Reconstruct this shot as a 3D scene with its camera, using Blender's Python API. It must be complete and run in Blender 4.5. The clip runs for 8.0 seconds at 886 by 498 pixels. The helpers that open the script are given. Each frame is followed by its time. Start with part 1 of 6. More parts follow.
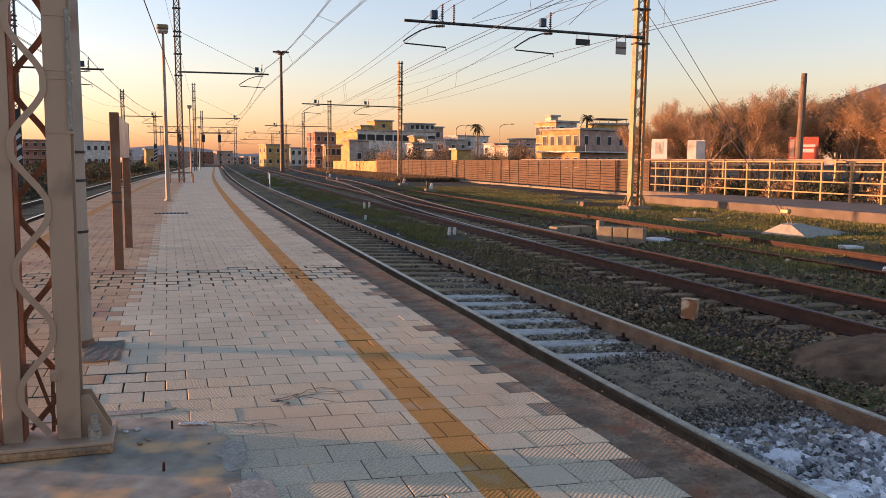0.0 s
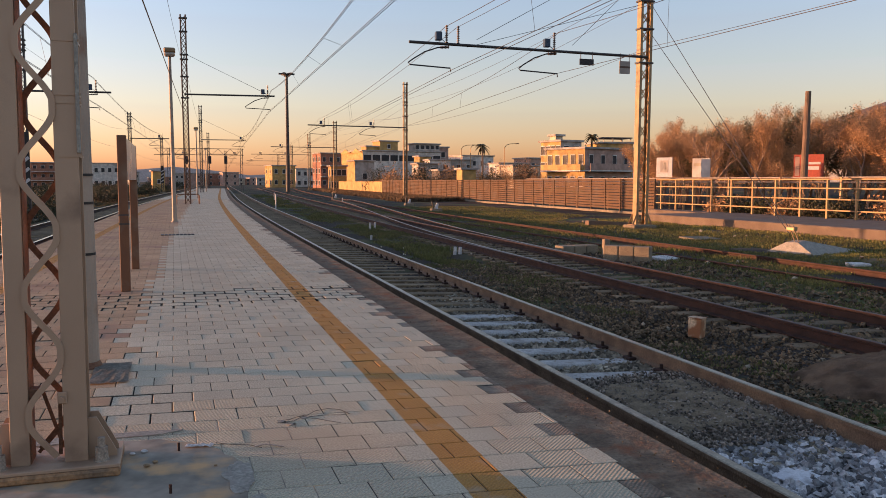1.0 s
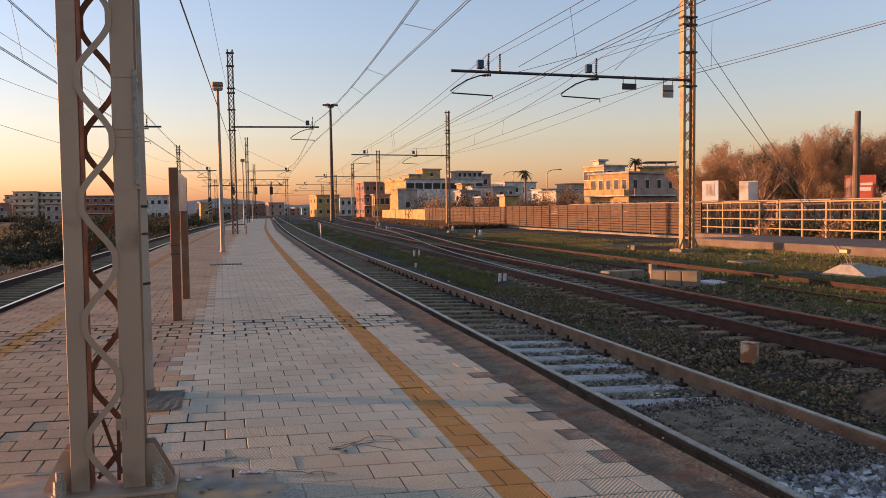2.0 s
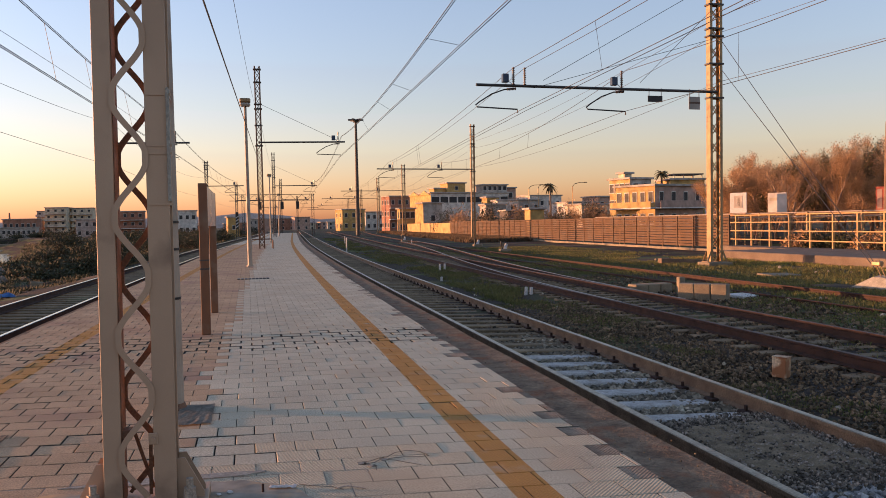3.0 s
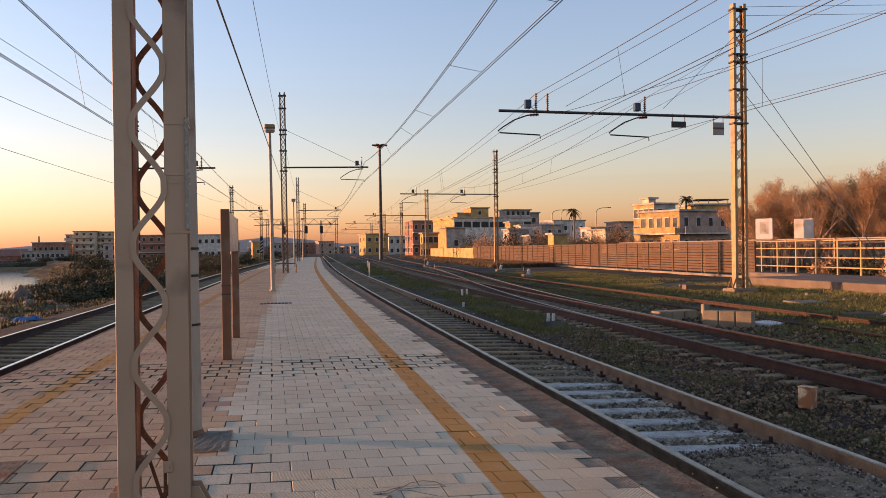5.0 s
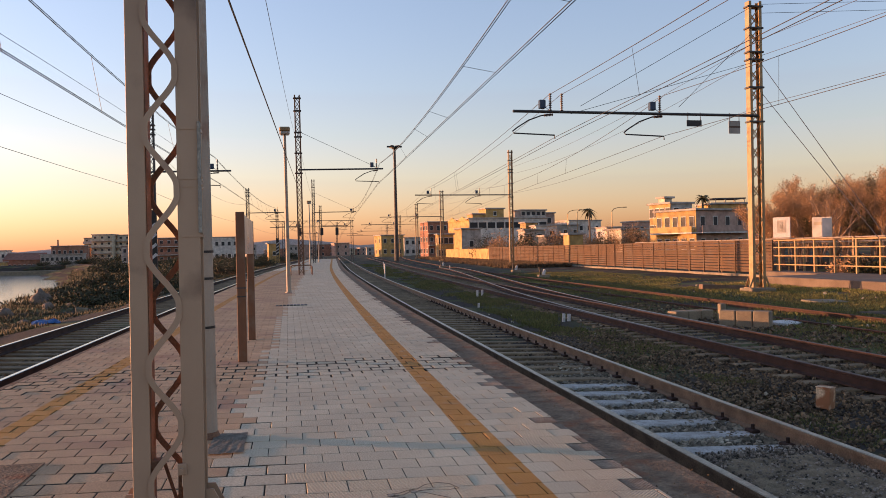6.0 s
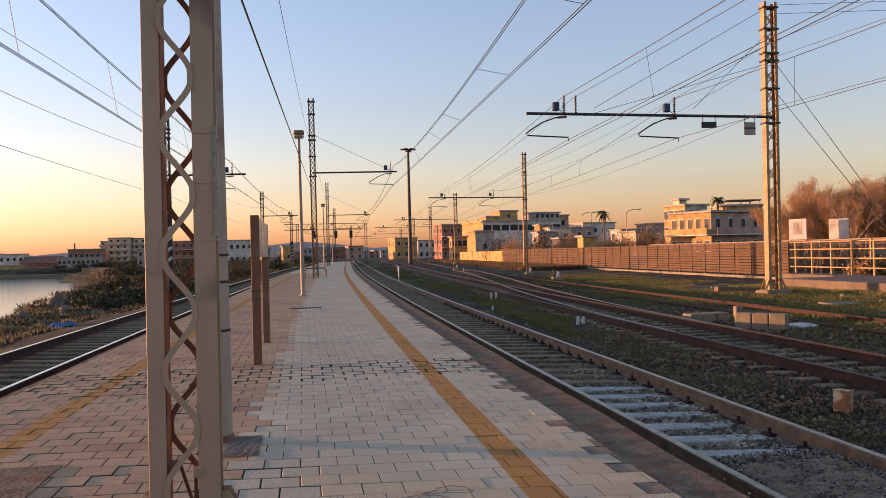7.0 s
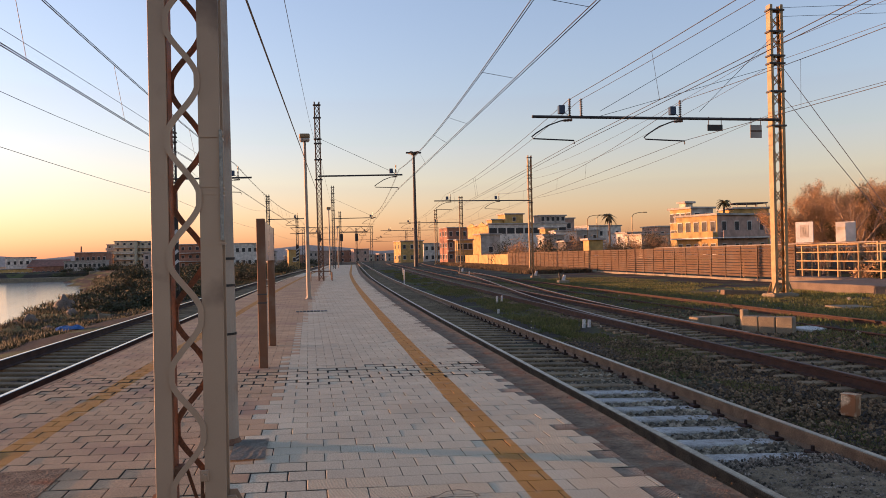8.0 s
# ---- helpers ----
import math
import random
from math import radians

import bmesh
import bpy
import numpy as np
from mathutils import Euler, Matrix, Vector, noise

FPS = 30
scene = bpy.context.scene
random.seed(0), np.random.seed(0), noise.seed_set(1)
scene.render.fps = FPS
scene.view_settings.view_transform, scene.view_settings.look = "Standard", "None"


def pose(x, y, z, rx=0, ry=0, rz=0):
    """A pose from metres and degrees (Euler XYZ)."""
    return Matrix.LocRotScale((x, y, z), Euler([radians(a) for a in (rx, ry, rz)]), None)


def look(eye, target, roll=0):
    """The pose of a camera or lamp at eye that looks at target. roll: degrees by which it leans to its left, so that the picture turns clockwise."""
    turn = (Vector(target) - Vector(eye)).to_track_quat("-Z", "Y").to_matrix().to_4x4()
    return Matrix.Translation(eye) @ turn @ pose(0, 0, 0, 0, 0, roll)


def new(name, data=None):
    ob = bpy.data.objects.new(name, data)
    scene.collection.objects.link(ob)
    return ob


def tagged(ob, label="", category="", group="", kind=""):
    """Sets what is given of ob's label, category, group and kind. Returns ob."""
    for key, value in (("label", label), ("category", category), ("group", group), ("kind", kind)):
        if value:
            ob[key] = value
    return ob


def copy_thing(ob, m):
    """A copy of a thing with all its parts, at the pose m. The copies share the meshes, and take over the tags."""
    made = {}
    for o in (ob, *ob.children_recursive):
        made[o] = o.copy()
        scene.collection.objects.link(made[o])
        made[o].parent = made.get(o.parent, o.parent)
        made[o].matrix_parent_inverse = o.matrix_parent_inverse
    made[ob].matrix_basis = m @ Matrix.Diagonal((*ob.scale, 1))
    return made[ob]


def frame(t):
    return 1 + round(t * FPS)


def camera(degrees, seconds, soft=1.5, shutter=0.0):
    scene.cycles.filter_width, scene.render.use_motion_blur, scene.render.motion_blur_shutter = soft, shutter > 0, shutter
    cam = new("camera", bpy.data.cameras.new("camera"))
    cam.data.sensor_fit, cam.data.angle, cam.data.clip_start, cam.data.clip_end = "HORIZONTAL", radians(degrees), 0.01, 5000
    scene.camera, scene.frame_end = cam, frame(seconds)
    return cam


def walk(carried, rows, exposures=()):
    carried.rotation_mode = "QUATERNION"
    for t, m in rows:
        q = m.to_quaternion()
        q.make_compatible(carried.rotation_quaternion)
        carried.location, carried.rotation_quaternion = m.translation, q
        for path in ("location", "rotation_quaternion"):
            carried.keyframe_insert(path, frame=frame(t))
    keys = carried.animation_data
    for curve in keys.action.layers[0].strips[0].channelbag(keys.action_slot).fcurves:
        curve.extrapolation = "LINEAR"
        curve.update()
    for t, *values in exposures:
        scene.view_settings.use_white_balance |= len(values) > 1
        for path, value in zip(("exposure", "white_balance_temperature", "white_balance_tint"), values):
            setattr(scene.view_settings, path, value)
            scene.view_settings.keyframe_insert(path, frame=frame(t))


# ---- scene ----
cam = camera(56.8, 8.0, soft=0.65)
PATH = [
    (0.0, pose(0.036, -0.006, 1.477, 83.908, -0.425, -18.481)),
    (0.5, pose(0.038, -0.006, 1.478, 84.259, -0.328, -18.418)),
    (1.0, pose(0.032, -0.016, 1.481, 85.280, -0.044, -18.114)),
    (1.5, pose(0.017, -0.016, 1.477, 86.537, 0.369, -16.912)),
    (2.0, pose(-0.004, -0.020, 1.475, 87.201, 0.815, -15.140)),
    (3.5, pose(-0.025, -0.013, 1.493, 88.904, 1.007, -13.048)),
    (4.0, pose(-0.012, -0.006, 1.506, 89.717, 0.854, -12.673)),
    (4.5, pose(0.003, -0.005, 1.501, 89.899, 0.811, -12.290)),
    (6.0, pose(0.037, -0.011, 1.507, 90.014, 1.272, -10.681)),
    (6.5, pose(0.039, -0.008, 1.509, 90.097, 1.398, -10.292)),
    (7.0, pose(0.034, -0.012, 1.510, 90.216, 1.380, -9.720)),
    (7.5, pose(0.031, -0.011, 1.512, 90.334, 1.391, -9.384)),
    (8.0, pose(0.031, -0.009, 1.513, 90.445, 1.404, -9.332)),
]
walk(cam, PATH, [(0.0, 2.42, 6150, 35), (0.5, 2.38, 6150, 35), (1.0, 2.15, 6120, 35), (1.5, 2.05, 6120, 36), (2.0, 2.09, 6120, 36), (3.5, 2.15, 6150, 36), (8.0, 2.13, 6150, 36)])

# ---- world, sun ----
SUN_AZ, SUN_EL = -65.0, 2.2          # degrees clockwise from +y, and above the horizon
world = bpy.data.worlds.new("world")
scene.world = world
world.use_nodes = True
wn = world.node_tree.nodes
wn.clear()
sky = wn.new("ShaderNodeTexSky")
sky.sky_type = "NISHITA"
sky.sun_disc = False
sky.sun_elevation, sky.sun_rotation = radians(SUN_EL), radians(SUN_AZ)
sky.air_density, sky.dust_density, sky.ozone_density = 1.1, 0.8, 2.1
bg = wn.new("ShaderNodeBackground")
bg.inputs["Strength"].default_value = 0.15
wout = wn.new("ShaderNodeOutputWorld")
soften = wn.new("ShaderNodeHueSaturation")
soften.inputs["Saturation"].default_value = 0.86
soften.inputs["Hue"].default_value = 0.486
world.node_tree.links.new(sky.outputs["Color"], soften.inputs["Color"])
world.node_tree.links.new(soften.outputs["Color"], bg.inputs["Color"])
world.node_tree.links.new(bg.outputs["Background"], wout.inputs["Surface"])
sun_data = bpy.data.lights.new("sun", "SUN")
sun_data.energy, sun_data.angle, sun_data.color = 2.15, radians(0.6), (1.0, 0.52, 0.20)
sun = new("sun", sun_data)
az, el = radians(SUN_AZ), radians(SUN_EL)
sun.matrix_world = look((0, 0, 0), (-math.sin(az) * math.cos(el), -math.cos(az) * math.cos(el), -math.sin(el)))

# ---- materials ----


def mat(name, a, b=None, rough=0.8, metal=0.0, scale=6.0, fine=60.0, bump=0.2, stain=None, stain_scale=1.2, stain_amount=0.5,
        rand=0.0, island=0.0, spec=0.35, wave=None, grain=0.5):
    """A node material: two colours mixed by noise at two scales, optional stains or painted sun spots, random tint by
    object or island, bump.
    """
    m = bpy.data.materials.new(name)
    m.use_nodes = True
    nt = m.node_tree
    n, l = nt.nodes, nt.links.new
    p = n["Principled BSDF"]
    p.inputs["Metallic"].default_value = metal
    p.inputs["Specular IOR Level"].default_value = spec
    geo = n.new("ShaderNodeNewGeometry")
    b = b or tuple(c * 0.75 for c in a)

    def noise_tex(s, detail=5.0):
        t = n.new("ShaderNodeTexNoise")
        t.inputs["Scale"].default_value = s
        t.inputs["Detail"].default_value = detail
        l(geo.outputs["Position"], t.inputs["Vector"])
        return t

    def ramp(src, lo, hi):
        r = n.new("ShaderNodeMapRange")
        r.inputs["From Min"].default_value, r.inputs["From Max"].default_value = lo, hi
        l(src, r.inputs["Value"])
        return r.outputs["Result"]

    def mix(fac, x, y, blend="MIX"):
        k = n.new("ShaderNodeMix")
        k.data_type, k.blend_type = "RGBA", blend
        if isinstance(fac, float):
            k.inputs[0].default_value = fac
        else:
            l(fac, k.inputs[0])
        for value, socket in ((x, k.inputs[6]), (y, k.inputs[7])):
            if isinstance(value, tuple):
                socket.default_value = (*value, 1)
            else:
                l(value, socket)
        return k.outputs[2]

    big, small = noise_tex(scale), noise_tex(fine, 3.0)
    col = mix(ramp(big.outputs["Fac"], 0.35, 0.65), a, b)
    col = mix(ramp(small.outputs["Fac"], 0.3, 0.7), col, mix(grain, col, (0.02, 0.017, 0.014)))
    if stain:
        s = noise_tex(stain_scale, 8.0)
        lo = 0.62 - 0.25 * stain_amount
        col = mix(ramp(s.outputs["Fac"], lo, lo + 0.16), col, stain)
    if rand or island:
        src = geo.outputs["Random Per Island"]
        if rand:
            src = n.new("ShaderNodeObjectInfo").outputs["Random"]
        amount = rand or island
        hsv = n.new("ShaderNodeHueSaturation")
        l(col, hsv.inputs["Color"])
        v = n.new("ShaderNodeMapRange")
        v.inputs["To Min"].default_value, v.inputs["To Max"].default_value = 1 - amount, 1 + amount
        l(src, v.inputs["Value"])
        l(v.outputs["Result"], hsv.inputs["Value"])
        col = hsv.outputs["Color"]
    l(col, p.inputs["Base Color"])
    r = n.new("ShaderNodeMapRange")
    r.inputs["To Min"].default_value, r.inputs["To Max"].default_value = max(0.02, rough - 0.12), min(1, rough + 0.12)
    l(big.outputs["Fac"], r.inputs["Value"])
    l(r.outputs["Result"], p.inputs["Roughness"])
    if bump:
        bn = n.new("ShaderNodeBump")
        bn.inputs["Strength"].default_value = bump
        bn.inputs["Distance"].default_value = 0.02
        height = small.outputs["Fac"]
        if wave:
            w = n.new("ShaderNodeTexWave")
            w.bands_direction = "DIAGONAL"
            w.inputs["Scale"].default_value = wave
            w.inputs["Distortion"].default_value = 0.4
            flat = n.new("ShaderNodeVectorMath")
            flat.operation = "MULTIPLY"
            flat.inputs[1].default_value = (1, -1, 0)
            l(geo.outputs["Position"], flat.inputs[0])
            l(flat.outputs[0], w.inputs["Vector"])
            add = n.new("ShaderNodeMath")
            add.operation = "MULTIPLY_ADD"
            add.inputs[1].default_value = 0.9
            l(w.outputs["Fac"], add.inputs[0])
            l(height, add.inputs[2])
            height = add.outputs[0]
        l(height, bn.inputs["Height"])
        l(bn.outputs["Normal"], p.inputs["Normal"])
    return m


M = {}
M["paver"] = mat("paver", (0.656, 0.591, 0.423), (0.557, 0.497, 0.359), 0.82, scale=1.1, fine=90, bump=0.25, stain=(0.441, 0.379, 0.267), stain_scale=0.7, stain_amount=0.45, island=0.055, spec=0.15)
M["paver_single"] = mat("paver_single", (0.656, 0.591, 0.423), (0.557, 0.497, 0.359), 0.82, scale=1.1, fine=90, bump=0.25, stain=(0.441, 0.379, 0.267), stain_scale=0.7, stain_amount=0.45, rand=0.055, spec=0.15)
M["paver_red"] = mat("paver_red", (0.594, 0.405, 0.237), (0.488, 0.330, 0.194), 0.85, scale=1.4, fine=90, bump=0.25, stain=(0.329, 0.209, 0.138), stain_scale=0.8, stain_amount=0.45, island=0.07, spec=0.15)
M["paver_ribbed"] = mat("paver_ribbed", (0.656, 0.591, 0.423), (0.567, 0.507, 0.363), 0.8, scale=1.3, fine=90, bump=0.55, stain=(0.441, 0.379, 0.267), stain_amount=0.4, rand=0.06, wave=22.0, spec=0.15)
M["paver_dirty"] = mat("paver_dirty", (0.399, 0.330, 0.244), (0.284, 0.231, 0.170), 0.88, scale=4, fine=70, bump=0.5, stain=(0.200, 0.148, 0.106), stain_scale=6, stain_amount=0.6, island=0.2, wave=22.0, spec=0.15)
M["yellow"] = mat("yellow_paint", (0.52, 0.265, 0.06), (0.45, 0.23, 0.06), 0.75, scale=2.2, fine=110, bump=0.25, stain=(0.36, 0.27, 0.17), stain_scale=4.0, stain_amount=0.12, wave=22.0, spec=0.15)
M["joint"] = mat("joint_sand", (0.075, 0.066, 0.055), (0.13, 0.115, 0.095), 0.95, scale=5, fine=150, bump=0.4)
M["coping"] = mat("coping", (0.150, 0.100, 0.063), (0.278, 0.205, 0.135), 0.92, scale=5, fine=38, bump=1.0, stain=(0.214, 0.085, 0.041), stain_scale=3.2, stain_amount=0.32, spec=0.2)
M["concrete"] = mat("concrete", (0.353, 0.285, 0.184), (0.251, 0.200, 0.131), 0.88, scale=2.4, fine=60, bump=0.35, stain=(0.171, 0.140, 0.098), stain_scale=1.5)
# orange stain layer paints low sun on the cement's bumps beside the rust
M["patch"] = mat("patch_concrete", (0.40, 0.35, 0.265), (0.27, 0.23, 0.17), 0.75, scale=2.2, fine=7, bump=0.1, stain=(0.56, 0.33, 0.15), stain_scale=3.6, stain_amount=0.42)
M["pale_cement"] = mat("pale_cement", (0.42, 0.395, 0.32), (0.32, 0.295, 0.24), 0.85, scale=9, fine=60, bump=0.15, stain=(0.27, 0.24, 0.20), stain_scale=14, stain_amount=0.4)
M["ballast"] = mat("ballast", (0.235, 0.155, 0.082), (0.102, 0.068, 0.036), 0.92, scale=2, fine=50, bump=0.5, island=0.75)
M["ballast_lime"] = mat("ballast_lime", (0.56, 0.545, 0.52), (0.29, 0.28, 0.265), 0.9, scale=3, fine=50, bump=0.4, stain=(0.86, 0.86, 0.85), stain_scale=1.1, stain_amount=0.5, island=0.75)
M["lime"] = mat("lime_crust", (0.80, 0.80, 0.79), (0.68, 0.68, 0.67), 0.9, scale=9, fine=80, bump=0.6, stain=(0.40, 0.385, 0.36), stain_scale=12, stain_amount=0.5, grain=0.2)
M["ballast_grey"] = mat("ballast_grey", (0.321, 0.270, 0.189), (0.182, 0.150, 0.102), 0.92, scale=4, fine=50, bump=0.4, stain=(0.535, 0.480, 0.353), stain_scale=2.2, stain_amount=0.2, island=0.7)
M["sleeper"] = mat("sleeper", (0.321, 0.225, 0.123), (0.203, 0.140, 0.078), 0.9, scale=3, fine=60, bump=0.4, rand=0.2)
M["walk_concrete"] = mat("walk_concrete", (0.22, 0.165, 0.115), (0.15, 0.11, 0.08), 0.9, scale=1.5, fine=40, bump=0.35, stain=(0.13, 0.10, 0.075), stain_scale=1.2, stain_amount=0.4)
M["sleeper_lime"] = mat("sleeper_lime", (0.60, 0.58, 0.53), (0.42, 0.395, 0.35), 0.9, scale=4, fine=60, bump=0.3, stain=(0.24, 0.205, 0.165), stain_scale=4.5, stain_amount=0.3)
M["rail_rust"] = mat("rail_rust", (0.33, 0.215, 0.125), (0.22, 0.14, 0.085), 0.75, 0.25, scale=5, fine=80, bump=0.3)
M["rail_rust_red"] = mat("rail_rust_red", (0.07, 0.026, 0.014), (0.04, 0.017, 0.01), 0.8, 0.15, scale=5, fine=80, bump=0.3)
M["rail_brown"] = mat("rail_brown", (0.062, 0.026, 0.016), (0.036, 0.017, 0.011), 0.8, 0.1, scale=5, fine=80, bump=0.3)
M["rail_head"] = mat("rail_head", (0.428, 0.360, 0.254), (0.310, 0.255, 0.180), 0.36, 0.9, scale=9, fine=60, bump=0.05)
M["rail_dull"] = mat("rail_dull", (0.34, 0.28, 0.235), (0.22, 0.17, 0.135), 0.4, 0.8, scale=9, fine=60, bump=0.1)
M["soil"] = mat("soil", (0.064, 0.044, 0.025), (0.039, 0.027, 0.016), 0.95, scale=2, fine=45, bump=0.7)
M["asphalt"] = mat("asphalt", (0.364, 0.275, 0.172), (0.214, 0.160, 0.098), 0.95, scale=6, fine=90, bump=1.0, stain=(0.268, 0.220, 0.148), stain_scale=24, stain_amount=0.2, spec=0.15)
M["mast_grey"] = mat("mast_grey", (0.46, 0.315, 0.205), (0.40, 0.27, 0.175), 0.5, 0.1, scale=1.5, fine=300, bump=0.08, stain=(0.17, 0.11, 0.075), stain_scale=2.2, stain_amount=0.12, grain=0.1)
M["grout"] = mat("stained_mortar", (0.44, 0.24, 0.11), (0.26, 0.17, 0.10), 0.9, scale=5, fine=50, bump=0.4)
M["rail_worn"] = mat("rail_worn", (0.13, 0.075, 0.05), (0.085, 0.045, 0.03), 0.55, 0.4, scale=9, fine=60, bump=0.1)
M["rail_shine"] = mat("rail_shine", (0.66, 0.62, 0.56), (0.55, 0.51, 0.46), 0.2, 0.95, scale=9, fine=60, bump=0.02)
M["far_hill"] = mat("far_hill", (0.17, 0.14, 0.115), (0.22, 0.175, 0.14), 1.0, scale=0.03, fine=0.3, bump=0.0)
# rusty steel; on the near mast this orange-brown also carries the low sun
M["mast_rust_and_sun"] = mat("mast_rust_and_sun", (0.27, 0.13, 0.065), (0.20, 0.10, 0.055), 0.7, 0.1, scale=5, fine=70, bump=0.15)
M["galv"] = mat("galvanised_steel", (0.38, 0.255, 0.125), (0.27, 0.175, 0.085), 0.5, 0.35, scale=3, fine=40, bump=0.08, grain=0.1)
M["galv_dark"] = mat("dark_steel", (0.10, 0.09, 0.08), (0.07, 0.062, 0.055), 0.55, 0.4, scale=3, fine=40, bump=0.08)
M["bolt"] = mat("bolt_steel", (0.50, 0.43, 0.34), (0.36, 0.30, 0.235), 0.5, 0.2, scale=20, fine=90, bump=0.15)
M["white"] = mat("white_paint", (0.72, 0.70, 0.66), (0.62, 0.60, 0.56), 0.6, scale=3, fine=40, bump=0.1)
M["black"] = mat("black_paint", (0.02, 0.02, 0.02), (0.035, 0.033, 0.03), 0.5, scale=3, fine=40, bump=0.05)
M["blue"] = mat("blue_insulator", (0.03, 0.07, 0.13), (0.02, 0.05, 0.10), 0.4, scale=3, fine=40, bump=0.0)
M["brown_ins"] = mat("brown_insulator", (0.11, 0.05, 0.03), None, 0.3, scale=3, fine=40, bump=0.0)
M["wire"] = mat("wire", (0.07, 0.062, 0.055), (0.05, 0.045, 0.04), 0.55, 0.5, scale=3, fine=40, bump=0.0)
M["sign_brown"] = mat("sign_brown", (0.205, 0.088, 0.04), (0.155, 0.068, 0.034), 0.65, scale=3, fine=70, bump=0.12, stain=(0.21, 0.13, 0.08), stain_scale=3, grain=0.1)
M["sign_panel"] = mat("sign_panel", (0.50, 0.47, 0.43), (0.43, 0.40, 0.37), 0.3, scale=2, fine=30, bump=0.03)
M["lamp_post"] = mat("lamp_post", (0.38, 0.31, 0.235), (0.31, 0.255, 0.195), 0.55, 0.1, scale=2, fine=60, bump=0.08, stain=(0.22, 0.12, 0.07), stain_scale=3, stain_amount=0.25, grain=0.1)
# peach cast of the evening light is put into the glass colour
M["glass_lamp"] = mat("lamp_diffuser", (0.62, 0.56, 0.46), (0.5, 0.45, 0.38), 0.25, scale=3, fine=30, bump=0.0)
M["fence"] = mat("fence_slats", (0.15, 0.08, 0.036), (0.115, 0.062, 0.029), 0.75, scale=1.2, fine=30, bump=0.15, stain=(0.11, 0.075, 0.05), stain_scale=0.8)
M["railing"] = mat("railing_paint", (0.44, 0.27, 0.10), (0.35, 0.21, 0.08), 0.6, scale=2, fine=40, bump=0.1, stain=(0.22, 0.11, 0.06), stain_scale=2.5, stain_amount=0.25, grain=0.1)
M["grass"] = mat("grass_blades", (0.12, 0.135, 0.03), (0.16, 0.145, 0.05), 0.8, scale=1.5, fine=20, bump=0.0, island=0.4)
# grass copy with low sun on its tips put into a yellower colour
M["lit_grass"] = mat("sunlit_grass", (0.25, 0.245, 0.05), (0.28, 0.22, 0.07), 0.8, scale=1.5, fine=20, bump=0.0, island=0.4)
M["dry_grass"] = mat("dry_grass", (0.17, 0.105, 0.05), (0.11, 0.07, 0.035), 0.85, scale=0.4, fine=10, bump=0.0, island=0.35)
M["shrub"] = mat("shrub_leaves", (0.050, 0.060, 0.022), (0.075, 0.065, 0.03), 0.8, scale=0.8, fine=10, bump=0.0, island=0.45)
M["bark"] = mat("bark", (0.40, 0.27, 0.17), (0.28, 0.185, 0.12), 0.9, scale=3, fine=30, bump=0.3)
M["dry_leaf"] = mat("dry_leaves", (0.60, 0.35, 0.155), (0.46, 0.26, 0.115), 0.85, scale=0.25, fine=10, bump=0.0, island=0.45)
M["olive_leaf"] = mat("olive_leaves", (0.07, 0.075, 0.03), (0.10, 0.085, 0.04), 0.8, scale=0.4, fine=10, bump=0.0, island=0.4)
M["palm"] = mat("palm_leaves", (0.06, 0.07, 0.025), (0.09, 0.075, 0.03), 0.7, scale=0.8, fine=10, bump=0.0, island=0.3)
M["rock"] = mat("rock", (0.22, 0.17, 0.13), (0.15, 0.12, 0.095), 0.9, scale=1.5, fine=14, bump=0.6)
M["pane"] = mat("window_pane", (0.05, 0.05, 0.052), (0.07, 0.065, 0.06), 0.5, scale=0.6, fine=20, bump=0.0, spec=0.1)
M["tarp"] = mat("blue_sheet", (0.03, 0.16, 0.42), (0.02, 0.11, 0.32), 0.4, scale=6, fine=30, bump=0.4)
# distance haze is put into this pale pinkish colour
M["hill"] = mat("hill", (0.46, 0.34, 0.27), (0.52, 0.39, 0.31), 1.0, scale=0.02, fine=0.2, bump=0.0)
M["red_board"] = mat("red_board", (0.52, 0.10, 0.045), (0.44, 0.085, 0.04), 0.6, scale=2, fine=20, bump=0.05)
M["wood_pole"] = mat("wood_pole", (0.26, 0.17, 0.11), (0.19, 0.125, 0.08), 0.85, scale=3, fine=30, bump=0.3)
for key, colour in dict(wall_ochre=(0.62, 0.39, 0.135), wall_white=(0.80, 0.73, 0.63), wall_grey=(0.50, 0.44, 0.37), wall_brown=(0.42, 0.20, 0.125),
                        wall_pink=(0.56, 0.36, 0.27), wall_cream=(0.72, 0.60, 0.42), roof_red=(0.30, 0.13, 0.085), wall_dark=(0.16, 0.14, 0.13)).items():
    M[key] = mat(key, colour, tuple(c * 0.88 for c in colour), 0.9, scale=0.25, fine=1.1, bump=0.1, stain=tuple(c * 0.72 for c in colour), stain_scale=0.25, stain_amount=0.3)


